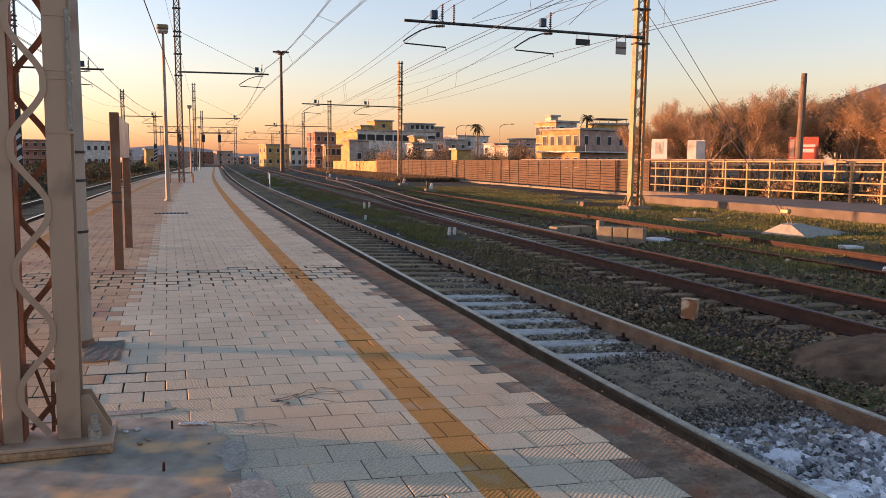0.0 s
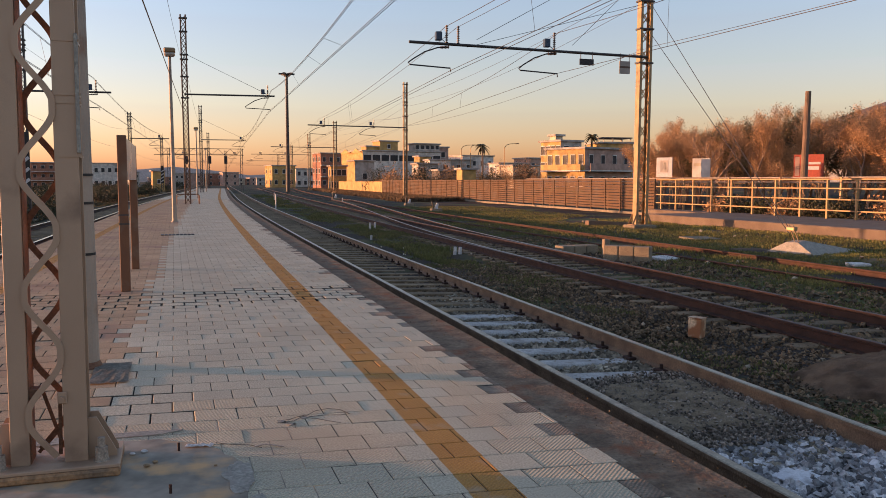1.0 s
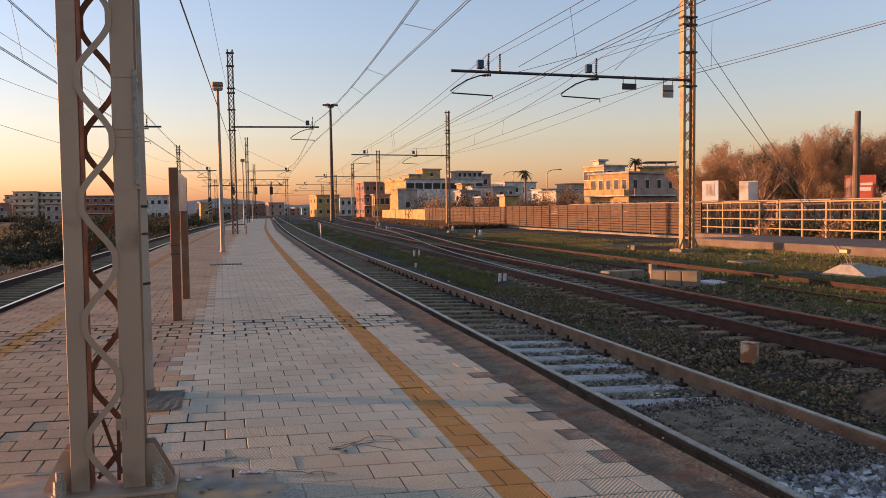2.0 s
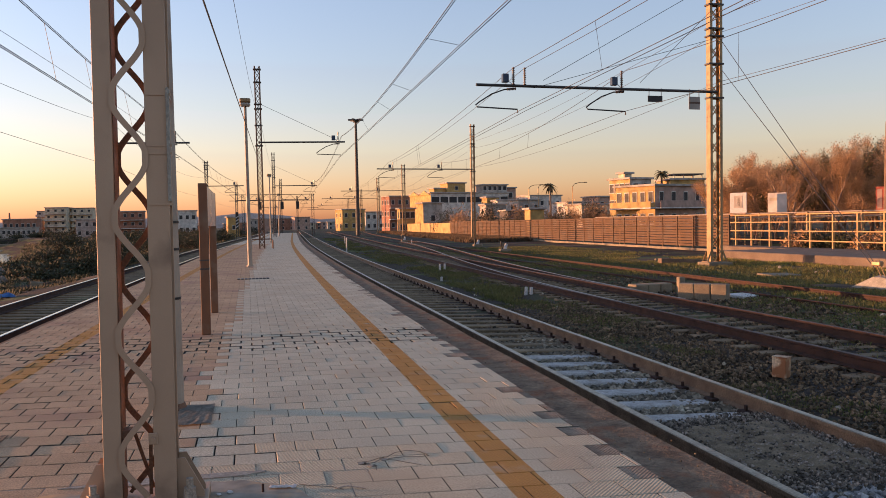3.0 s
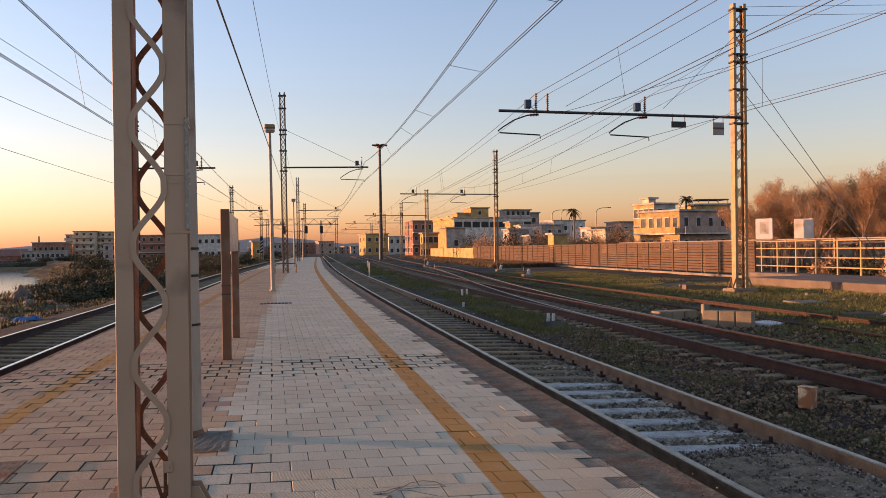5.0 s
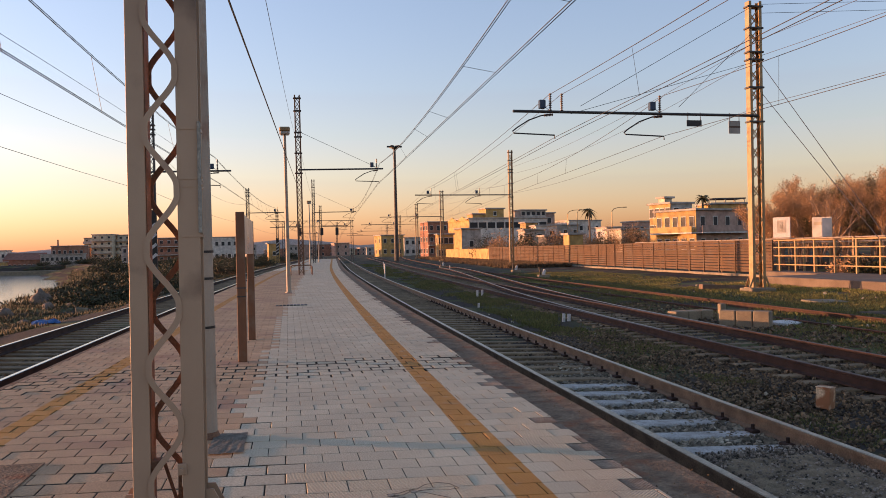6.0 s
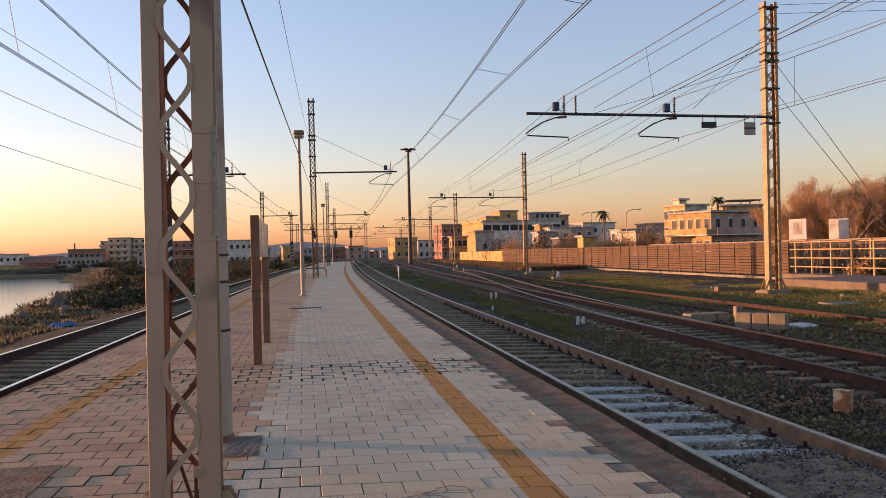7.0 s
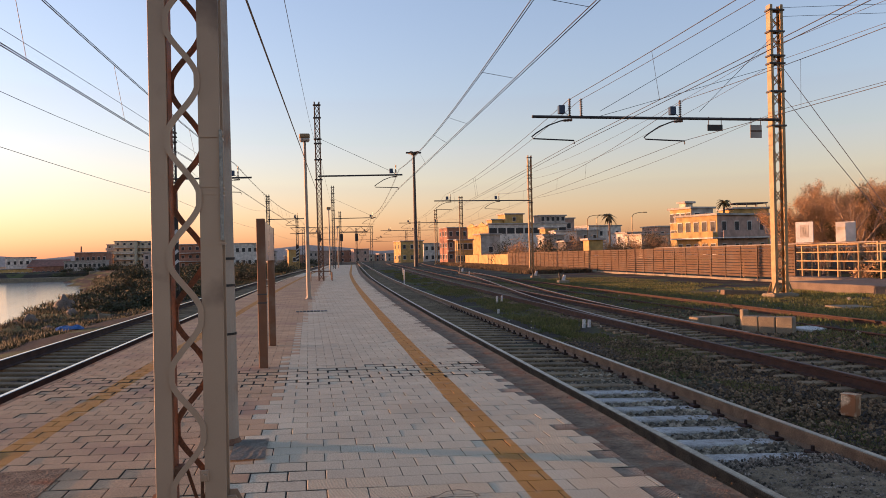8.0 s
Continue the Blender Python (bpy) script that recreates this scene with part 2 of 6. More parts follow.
def ground_material():
    """Dark soil and cinders with gravel speckle, grassy patches and dry patches."""
    m = bpy.data.materials.new("ground_soil")
    m.use_nodes = True
    nt = m.node_tree
    n, l = nt.nodes, nt.links.new
    p = n["Principled BSDF"]
    p.inputs["Roughness"].default_value = 0.95
    p.inputs["Specular IOR Level"].default_value = 0.2
    geo = n.new("ShaderNodeNewGeometry")

    def tex(s, d):
        t = n.new("ShaderNodeTexNoise")
        t.inputs["Scale"].default_value, t.inputs["Detail"].default_value = s, d
        l(geo.outputs["Position"], t.inputs["Vector"])
        return t.outputs["Fac"]

    def mixed(fac, lo, hi, x, y):
        r = n.new("ShaderNodeMapRange")
        r.inputs["From Min"].default_value, r.inputs["From Max"].default_value = lo, hi
        l(fac, r.inputs["Value"])
        k = n.new("ShaderNodeMix")
        k.data_type = "RGBA"
        l(r.outputs["Result"], k.inputs[0])
        for value, socket in ((x, k.inputs[6]), (y, k.inputs[7])):
            if isinstance(value, tuple):
                socket.default_value = (*value, 1)
            else:
                l(value, socket)
        return k.outputs[2]

    vor = n.new("ShaderNodeTexVoronoi")
    vor.inputs["Scale"].default_value = 22
    l(geo.outputs["Position"], vor.inputs["Vector"])
    col = mixed(tex(1.2, 6), 0.35, 0.65, (0.06, 0.045, 0.032), (0.095, 0.072, 0.052))
    col = mixed(vor.outputs["Distance"], 0.1, 0.5, col, (0.034, 0.026, 0.02))
    col = mixed(tex(0.33, 8), 0.50, 0.60, col, (0.075, 0.085, 0.028))
    col = mixed(tex(0.21, 5), 0.58, 0.70, col, (0.19, 0.125, 0.07))
    l(col, p.inputs["Base Color"])
    bn = n.new("ShaderNodeBump")
    bn.inputs["Strength"].default_value, bn.inputs["Distance"].default_value = 0.8, 0.03
    l(tex(28, 4), bn.inputs["Height"])
    l(bn.outputs["Normal"], p.inputs["Normal"])
    return m


def water_material():
    m = bpy.data.materials.new("sea_water")
    m.use_nodes = True
    nt = m.node_tree
    n, l = nt.nodes, nt.links.new
    p = n["Principled BSDF"]
    p.inputs["Base Color"].default_value = (0.09, 0.12, 0.14, 1)
    p.inputs["Roughness"].default_value = 0.13
    t = n.new("ShaderNodeTexNoise")
    t.inputs["Scale"].default_value, t.inputs["Detail"].default_value = 0.8, 4
    geo = n.new("ShaderNodeNewGeometry")
    l(geo.outputs["Position"], t.inputs["Vector"])
    bn = n.new("ShaderNodeBump")
    bn.inputs["Strength"].default_value, bn.inputs["Distance"].default_value = 0.35, 0.06
    l(t.outputs["Fac"], bn.inputs["Height"])
    l(bn.outputs["Normal"], p.inputs["Normal"])
    return m


M["ground"], M["water"] = ground_material(), water_material()

# ---- building blocks ----


def part(name, bm, material, parent=None, label=""):
    """Links a bmesh as one mesh object, under a thing or a part."""
    me = bpy.data.meshes.new(name)
    bm.to_mesh(me)
    bm.free()
    for m in material if isinstance(material, (list, tuple)) else [material]:
        me.materials.append(m)
    ob = new(name, me)
    if parent:
        ob.parent = parent
    if label:
        tagged(ob, label)
    return ob


def thing(name, label, category, place=None, group="", kind=""):
    ob = new(name)
    if place is not None:
        ob.matrix_basis = place
    return tagged(ob, label, category, group, kind)


def box(bm, lo, hi, bevel=0.0, m=None, index=0):
    """An axis-aligned block from lo to hi, with chamfered edges, turned by m."""
    got = bmesh.ops.create_cube(bm, size=1.0)
    vs = got["verts"]
    for v in vs:
        v.co = Vector([lo[i] + (v.co[i] + 0.5) * (hi[i] - lo[i]) for i in range(3)])
    if bevel:
        es = list({e for v in vs for e in v.link_edges})
        out = bmesh.ops.bevel(bm, geom=es, offset=bevel, segments=1, affect="EDGES")
        vs = list({v for f in out["faces"] for v in f.verts} | {v for v in vs if v.is_valid})
    if index:
        for f in {f for v in vs for f in v.link_faces}:
            f.material_index = index
    if m is not None:
        bmesh.ops.transform(bm, matrix=m, verts=vs)
    return bm


def tube(bm, pts, r, sides=6, r2=None, cap=True):
    """A tube along points, tapering from r to r2."""
    pts = [Vector(p) for p in pts]
    r2 = r if r2 is None else r2
    rings = []
    for i, p in enumerate(pts):
        d = (pts[min(i + 1, len(pts) - 1)] - pts[max(i - 1, 0)]).normalized()
        side = d.cross(Vector((0, 0, 1)) if abs(d.z) < 0.9 else Vector((0, 1, 0))).normalized()
        up = side.cross(d)
        rad = r + (r2 - r) * i / max(1, len(pts) - 1)
        rings.append([bm.verts.new(p + rad * (math.cos(a) * side + math.sin(a) * up)) for a in [2 * math.pi * k / sides for k in range(sides)]])
    for a, b in zip(rings, rings[1:]):
        for k in range(sides):
            bm.faces.new((a[k], a[(k + 1) % sides], b[(k + 1) % sides], b[k]))
    if cap:
        bm.faces.new(rings[0][::-1])
        bm.faces.new(rings[-1])
    return bm


def bar(bm, a, b, w, t, up=(0, 1, 0)):
    """A flat bar from a to b, w wide across and t thick along up."""
    a, b, up = Vector(a), Vector(b), Vector(up)
    d = (b - a).normalized()
    s = d.cross(up).normalized()
    u = s.cross(d)
    vs = [bm.verts.new(p + s * i * w / 2 + u * j * t / 2) for p in (a, b) for i, j in ((-1, -1), (1, -1), (1, 1), (-1, 1))]
    for f in ((3, 2, 1, 0), (4, 5, 6, 7), (0, 1, 5, 4), (1, 2, 6, 5), (2, 3, 7, 6), (3, 0, 4, 7)):
        bm.faces.new([vs[i] for i in f])
    return bm


def sweep(bm, section, path):
    """Sweeps a closed section of (x, z) along path points (x, y, z) that run mainly along y."""
    rings = []
    for i, (x, y, z) in enumerate(path):
        x0, y0, _ = path[max(i - 1, 0)]
        x1, y1, _ = path[min(i + 1, len(path) - 1)]
        d = Vector((x1 - x0, y1 - y0, 0)).normalized()
        rings.append([bm.verts.new((x + d.y * sx, y - d.x * sx, z + sz)) for sx, sz in section])
    k = len(section)
    for a, b in zip(rings, rings[1:]):
        for i in range(k):
            bm.faces.new((a[i], b[i], b[(i + 1) % k], a[(i + 1) % k]))
    bm.faces.new(rings[0])
    bm.faces.new(rings[-1][::-1])
    return bm


def S(y):
    """How far the line has swung to the right at y."""
    if y < 90:
        return 0.0172 * y + 0.0002 * y * y
    return 3.168 + 0.0532 * (y - 90)


def steps(y0, y1, near=1.0, grow=1.06):
    out, y, s = [], y0, near
    while y < y1:
        out.append(y)
        y += s
        s *= grow
    return out + [y1]


PLATFORM_END = 175.0
RAIL_Z = -0.22

# ---- ground, sea, distance ----


def bank_edge(y):
    """Where the rough ground beside the line breaks down to the shore."""
    near, far = -6.1 - 0.178 * y, -0.3 - 0.24 * y
    return min(-9.0, near if y < 80 else far) + 0.35 * math.sin(y * 0.37)


def ground_height(x, y):
    u = x - S(min(y, 400))
    z = -0.46 + 0.05 * noise.noise((x * 0.5, y * 0.5, 0))
    if u < -7:
        k = min(1, (-7 - u) / 2.5)
        z += k * (-0.45 + 0.35 * noise.noise((x * 0.22, y * 0.22, 3)) + 0.15 * noise.noise((x * 0.8, y * 0.8, 5)))
    far = min(1, max(0, (y - 292) / 8))
    d = bank_edge(y) - x
    if d > 0 and far < 1:
        z += (1 - far) * -5.2 * min(1, d / 3.0) ** 0.7
    if x > 36 and y > 20:
        z += 0.03 * min(60, x - 36)
    return z


def ground():
    xs = [-2600, -1800, -1200, -800, -500, -300, -200, -140, -100, -80, -65, -55]
    xs += [-48 + 1.2 * i for i in range(40)] + [0.8 + 1.0 * i for i in range(32)] + [34, 37, 40, 45, 52, 60, 75, 95, 130, 180, 260, 400, 700, 1200, 1800, 2600]
    ys = [-600, -300, -120, -60] + [-30 + 1.3 * i for i in range(80)] + [76, 80, 85, 90, 96, 103, 111, 120, 130, 142, 156, 172, 190, 210, 235, 256, 276, 290, 294, 299, 305, 350, 450, 700, 1100, 1800, 2800, 4200]
    bm = bmesh.new()
    rows = [[bm.verts.new((x, y, ground_height(x, y))) for x in xs] for y in ys]
    for a, b in zip(rows, rows[1:]):
        for i in range(len(xs) - 1):
            bm.faces.new((a[i], a[i + 1], b[i + 1], b[i])).smooth = True
    tagged(part("ground", bm, M["ground"]), "dark cindery ground with patchy grass and gravel", "ground", kind="structure")


ground()
bm = bmesh.new()
sea_rim = [bm.verts.new(p) for p in ((-2600, -600, -4), (8, -600, -4), (8, 303, -4), (-2600, 303, -4))]
bm.faces.new(sea_rim)
tagged(part("water", bm, M["water"]), "calm pale sea reflecting the evening sky", "sea", kind="structure")


def ridge(name, points, base, label, material="hill"):
    """A far range of hills: a rounded body along the points (x, y, height)."""
    bm = bmesh.new()
    rows = []
    for i, (x, y, h) in enumerate(points):
        n = Vector((x, y, 0)).normalized()
        rows.append([bm.verts.new((x + n.x * d, y + n.y * d, base + h * k)) for d, k in ((-160, 0), (-60, 0.7), (0, 1), (160, 0.8), (500, 0))])
    for a, b in zip(rows, rows[1:]):
        for i in range(4):
            bm.faces.new((a[i], a[i + 1], b[i + 1], b[i])).smooth = True
    tagged(part(name, bm, M[material]), label, "hills", kind="structure")


ridge("backdrop", [(-1500 + 100 * i, 2300 + 3 * i, 34 + 22 * noise.noise((i * 0.31, 2, 0)) + 10 * noise.noise((i * 0.9, 7, 0))) for i in range(34)], -5, "low hills along the far horizon with haze put into their colour")

# ---- platform ----
TILE = 0.25
SKEW = -0.10
ROW0 = 1.696
TILE_X = 0.263
STRIPES = ((-2.63, -2.40), (1.27, 1.51))
PAVED = (-3.45, 2.17)


def strip(name, u0, u1, z_top, z_bottom, y0, y1, material, parent, near=0.8, wobble=0.0):
    """A solid band that follows the line, from u0 to u1 across."""
    bm = bmesh.new()
    path = [(S(y) + wobble * noise.noise((y * 1.3, u0, 4)), y, 0) for y in steps(y0, y1, near)]
    sweep(bm, [(u0, z_bottom), (u0, z_top), (u1, z_top), (u1, z_bottom)], path)
    bmesh.ops.recalc_face_normals(bm, faces=bm.faces)
    return part(name, bm, material, parent)


platform = thing("platform", "island station platform paved in pale grey square blocks", "platform", kind="structure")
strip("platform_body", -3.49, 2.50, -0.03, -0.75, -12, PLATFORM_END, M["joint"], platform)
strip("coping", 2.16, 2.58, -0.012, -0.20, -12, PLATFORM_END, M["coping"], platform, 0.35, 0.05)
strip("coping", -3.52, -3.44, -0.012, -0.20, -12, PLATFORM_END, M["coping"], platform, 0.35, 0.05)
strip("far_paving", PAVED[0], PAVED[1], -0.001, -0.02, 70.0, PLATFORM_END, M["paver"], platform)
strip("near_paving", PAVED[0], PAVED[1], -0.008, -0.02, -12, 2.05, M["paver"], platform)
for lo, hi in STRIPES:
    strip("yellow_line", lo, hi, 0.003, -0.01, 69.9, PLATFORM_END, M["yellow"], platform)


def row_line(k, x):
    return ROW0 + TILE * k + SKEW * x


def in_patch(x, y):
    return (abs(x + 0.95) / 1.3) ** 5 + (abs(y - 2.95) / 1.93) ** 5 < 0.5


joined_v, joined_f, joined_m, singles = [], [], [], []


def tile_block(x0, x1, ya, yb, top, material, cut0, cut1, inset):
    """One paver, or a piece of one, between x0 and x1."""
    g0, g1 = (0.0 if cut0 else inset), (0.0 if cut1 else inset)
    base = len(joined_v)
    c = 0.004
    for z, e in ((-0.03, 0.0), (top - 0.004, 0.0), (top, c)):
        a, b = x0 + g0 + (0 if cut0 else e), x1 - g1 - (0 if cut1 else e)
        for x, y in ((a, ya + 2.2 * inset + e), (b, ya + 2.2 * inset + e), (b, yb - 2.2 * inset - e), (a, yb - 2.2 * inset - e)):
            joined_v.append((x, y + SKEW * x, z))
    for r in (0, 4):
        for i in range(4):
            joined_f.append((base + r + i, base + r + (i + 1) % 4, base + r + 4 + (i + 1) % 4, base + r + 4 + i))
            joined_m.append(2 if r == 0 else material)
    joined_f.append((base + 8, base + 9, base + 10, base + 11))
    joined_m.append(material)


rng = random.Random(5)
for k in range(273):
    y_mid = ROW0 + TILE * (k + 0.5)
    n0 = int((PAVED[0] + S(y_mid)) / TILE_X) - 2
    for i in range(n0, n0 + 28):
        x0 = (i + 0.5 * (k % 2)) * TILE_X + 0.117
        x1 = x0 + TILE_X
        yc = y_mid + SKEW * (x0 + x1) / 2
        lo, hi = PAVED[0] + S(yc), PAVED[1] + S(yc)
        if x1 <= lo + 0.03 or x0 >= hi - 0.03:
            continue
        x0, x1 = max(x0, lo), min(x1, hi)
        if in_patch((x0 + x1) / 2, yc):
            continue
        worn = 10.0 < yc < 11.5 or (x1 < -0.1 and 6.4 < yc < 10.2 and rng.random() < 0.12) or (x1 < 0.2 and 5.2 < yc < 6.2 and rng.random() < 0.55)
        inset = (0.005 + 0.012 * rng.random() ** 1.5 if worn and yc > 10 else 0.0045 if worn else 0.003 if x1 < -0.6 else 0.0016) + rng.random() * 0.001
        top = rng.gauss(0, 0.0007) - (0.006 * rng.random() if worn else 0) - (0.004 if rng.random() < 0.006 else 0)
        cuts = sorted({x0, x1, *[e + S(yc) for s in STRIPES for e in s if x0 + 0.004 < e + S(yc) < x1 - 0.004]})
        whole = len(cuts) == 2 and x1 - x0 > TILE_X - 0.001
        mid_u = (x0 + x1) / 2 - S(yc)
        painted = any(s[0] < mid_u < s[1] for s in STRIPES)
        dirty = x1 >= hi - 1e-6 and (x1 - x0 < 0.8 * TILE_X or rng.random() < 0.25) and rng.random() < 0.6
        if dirty:
            top -= 0.004 * rng.random()
            inset += 0.002
        if whole and not painted and yc < 7.4 and mid_u > -0.55 and not worn and not dirty:
            singles.append((x0, ROW0 + TILE * k, top, yc < 5.6 - 0.25 * x0 or mid_u > 1.7))
            continue
        for a, b in zip(cuts, cuts[1:]):
            u = (a + b) / 2 - S(yc)
            yellow = any(s[0] < u < s[1] for s in STRIPES)
            tile_block(a, b, ROW0 + TILE * k, ROW0 + TILE * (k + 1), top, 1 if yellow else 4 if dirty else 3 if mid_u < -0.55 + 0.1 * noise.noise((yc, 3, 3)) else 0, a > x0 + 1e-6, b < x1 - 1e-6, inset)
me = bpy.data.meshes.new("paving_blocks")
me.from_pydata(joined_v, [], joined_f)
me.polygons.foreach_set("material_index", joined_m)
me.materials.append(M["paver"])
me.materials.append(M["yellow"])
me.materials.append(M["joint"])
me.materials.append(M["paver_red"])
me.materials.append(M["paver_dirty"])
paving = new("paving_blocks", me)
paving.parent = platform
tagged(paving, "pale grey paving blocks with a worn yellow line", kind="stuff")

patch = bmesh.new()
pts = [(-2.4, 0.75), (0.75, 0.75), (0.75, 4.9), (0.5, 5.1), (-2.4, 5.3)]
rim = [patch.verts.new((x, y, -0.0035)) for x, y in pts]
floor_rim = [patch.verts.new((x, y, -0.03)) for x, y in pts]
patch.faces.new(rim)
for i in range(len(pts)):
    j = (i + 1) % len(pts)
    patch.faces.new((floor_rim[i], floor_rim[j], rim[j], rim[i]))
bmesh.ops.recalc_face_normals(patch, faces=patch.faces)
part("concrete_patch", patch, M["patch"], platform, "rough grey concrete patch with rust stains and painted spots of low sun")
smear = bmesh.new()
outline = []
for i in range(160):
    a = 2 * math.pi * i / 160
    c, s = math.cos(a), math.sin(a)
    k = 1 / max(abs(c) ** 5 + abs(s) ** 5, 1e-6) ** 0.2
    k *= 1 + 0.035 * noise.noise((c * 4, s * 4, 2)) + 0.02 * noise.noise((c * 13, s * 13, 6))
    outline.append((-0.95 + 1.30 * k * c, 2.95 + 1.93 * k * s))
over = [smear.verts.new((x, y, 0.003 + 0.002 * noise.noise((x * 5, y * 5, 1)))) for x, y in outline]
under = [smear.verts.new((x, y, -0.004)) for x, y in outline]
hub = smear.verts.new((-0.95, 2.95, 0.003))
for i in range(160):
    smear.faces.new((hub, over[i], over[(i + 1) % 160]))
for i in range(160):
    smear.faces.new((under[i], under[(i + 1) % 160], over[(i + 1) % 160], over[i]))
bmesh.ops.recalc_face_normals(smear, faces=smear.faces)
part("cement_smear", smear, M["patch"], platform, "grey cement smeared over the blocks")
for cx, cy, rx, ry, seed in ((0.36, 3.45, 0.11, 0.36, 1), (0.31, 4.12, 0.08, 0.2, 2), (-0.55, 5.0, 0.5, 0.06, 3), (0.38, 2.95, 0.09, 0.3, 4)):
    b = bmesh.new()
    ring = []
    for i in range(48):
        a = 2 * math.pi * i / 48
        k = 1 + 0.45 * noise.noise((math.cos(a) * 1.6, math.sin(a) * 1.6, seed * 3.1)) + 0.2 * noise.noise((math.cos(a) * 5, math.sin(a) * 5, seed))
        ring.append((cx + rx * k * math.cos(a), cy + ry * k * math.sin(a)))
    upper = [b.verts.new((x, y, 0.0065)) for x, y in ring]
    lower = [b.verts.new((x, y, -0.003)) for x, y in ring]
    hub = b.verts.new((cx, cy, 0.0065))
    for i in range(48):
        b.faces.new((hub, upper[i], upper[(i + 1) % 48]))
    for i in range(48):
        b.faces.new((lower[i], lower[(i + 1) % 48], upper[(i + 1) % 48], upper[i]))
    bmesh.ops.recalc_face_normals(b, faces=b.faces)
    part("cement_smear", b, M["pale_cement"], platform, "pale crusted cement along the edge of the patch")

b = bmesh.new()
for i in range(9):
    for j in range(7):
        b.verts.new((-0.60 + 0.27 * i / 8 + 0.012 * noise.noise((i, j * 1.7, 4)), 6.34 + 0.70 * j / 6 + 0.02 * noise.noise((i * 1.3, j, 9)), 0.012 + 0.004 * noise.noise((i * 0.9, j * 0.9, 2))))
b.verts.ensure_lookup_table()
for i in range(8):
    for j in range(6):
        b.faces.new([b.verts[k] for k in (i * 7 + j, i * 7 + 7 + j, i * 7 + 8 + j, i * 7 + 1 + j)])
bmesh.ops.solidify(b, geom=b.faces[:], thickness=0.02)
bmesh.ops.recalc_face_normals(b, faces=b.faces)
part("rough_patch", b, M["pale_cement"], platform, "rough grey concrete patch at the foot of a post")

# ---- tracks ----
RAIL = [(-0.07, -0.17), (-0.07, -0.155), (-0.012, -0.135), (-0.012, -0.045), (-0.036, -0.035), (-0.036, -0.006), (-0.028, 0.0),
        (0.028, 0.0), (0.036, -0.006), (0.036, -0.035), (0.012, -0.045), (0.012, -0.135), (0.07, -0.155), (0.07, -0.17)]


def sleeper_mesh():
    bm = bmesh.new()
    box(bm, (-1.2, -0.12, -0.16), (1.2, 0.12, 0), 0.015)
    me = bpy.data.meshes.new("sleeper")
    bm.to_mesh(me)
    bm.free()
    return me


def clip_mesh():
    bm = bmesh.new()
    for s in (-1, 1):
        box(bm, (s * 0.105 - 0.045, -0.075, 0), (s * 0.105 + 0.045, 0.075, 0.035), 0.008)
        tube(bm, [(s * 0.10, 0, 0.03), (s * 0.10, 0, 0.085)], 0.02, 6)
    me = bpy.data.meshes.new("fastener")
    bm.to_mesh(me)
    bm.free()
    me.materials.append(M["rail_brown"])
    return me


SLEEPER, LIMED, FASTENER = sleeper_mesh(), sleeper_mesh(), clip_mesh()
SLEEPER.materials.append(M["sleeper"])
LIMED.materials.append(M["sleeper_lime"])


def track(name, left, y0, y1, z, cant, web, head, label, single=(0, 0), lime=(0, 0), every=0.62, fasteners=False):
    """Two rails on sleepers. left(y): x of the left rail."""
    t = thing(name, label, "railway track", kind="structure")
    for side in (0, 1):
        bm = bmesh.new()
        path = [(left(y) + 1.5 * side, y, z - cant * side) for y in steps(y0, y1, 1.0, 1.02)]
        sweep(bm, RAIL, path)
        bmesh.ops.recalc_face_normals(bm, faces=bm.faces)
        for f in bm.faces:
            if f.normal.z > 0.35 and f.calc_center_median().z > z - cant * side - 0.02:
                f.material_index = 1
        part("rail", bm, [web, head], t)
    rest = bmesh.new()
    rs = random.Random(int(abs(left(0)) * 100))
    y = y0 + 0.3
    while y < single[0]:
        y += every
    while y < min(y1, 130):
        slope = math.atan2(left(y + 0.5) - left(y - 0.5), 1.0)
        m = Matrix.Translation((left(y) + 0.75, y, z - cant / 2 - 0.172)) @ Euler((0, math.atan2(cant, 1.5), -slope + rs.gauss(0, 0.01))).to_matrix().to_4x4()
        if single[0] < y < single[1]:
            ob = new("sleeper", LIMED if lime[0] < y < lime[1] else SLEEPER)
            ob.parent, ob.matrix_basis = t, m
            if fasteners and y < 30:
                for side in (0, 1):
                    c = new("fastener", FASTENER)
                    c.parent, c.matrix_basis = t, Matrix.Translation((left(y) + 1.5 * side, y, z - cant * side - 0.17))
        else:
            box(rest, (-1.2, -0.12, -0.16), (1.2, 0.12, 0), 0.0, m)
        y += every
    if len(rest.verts):
        tagged(part("far_sleepers", rest, M["sleeper"], t), kind="stuff")
    else:
        rest.free()
    return t


def bed(name, left, y0, y1, z, half, material, label):
    """A ballast bed with sloping shoulders and an uneven top."""
    bm = bmesh.new()
    rows = []
    for y in steps(y0, y1, 0.35, 1.02):
        row = []
        for k in range(-8, 9):
            o = k / 8 * (half + 0.5)
            drop = max(0, abs(o) - half) * 0.5
            row.append(bm.verts.new((left(y) + 0.75 + o, y, z - drop + 0.03 * noise.noise((o * 3, y * 3, left(0))))))
        rows.append(row)
    for a, b in zip(rows, rows[1:]):
        for i in range(16):
            bm.faces.new((a[i], a[i + 1], b[i + 1], b[i])).smooth = True
    tagged(part(name, bm, material), label, "ballast", kind="structure")


def main_left(y):
    return 3.13 + S(y)


def sea_left(y):
    return -5.93 + S(y)


def second_left(y):
    return 7.02 + S(y) + 0.016 * y


def third_left(y):
    return 11.75 + S(y) + 0.00018 * max(0, y - 20) ** 2 - 0.006 * min(y, 60)


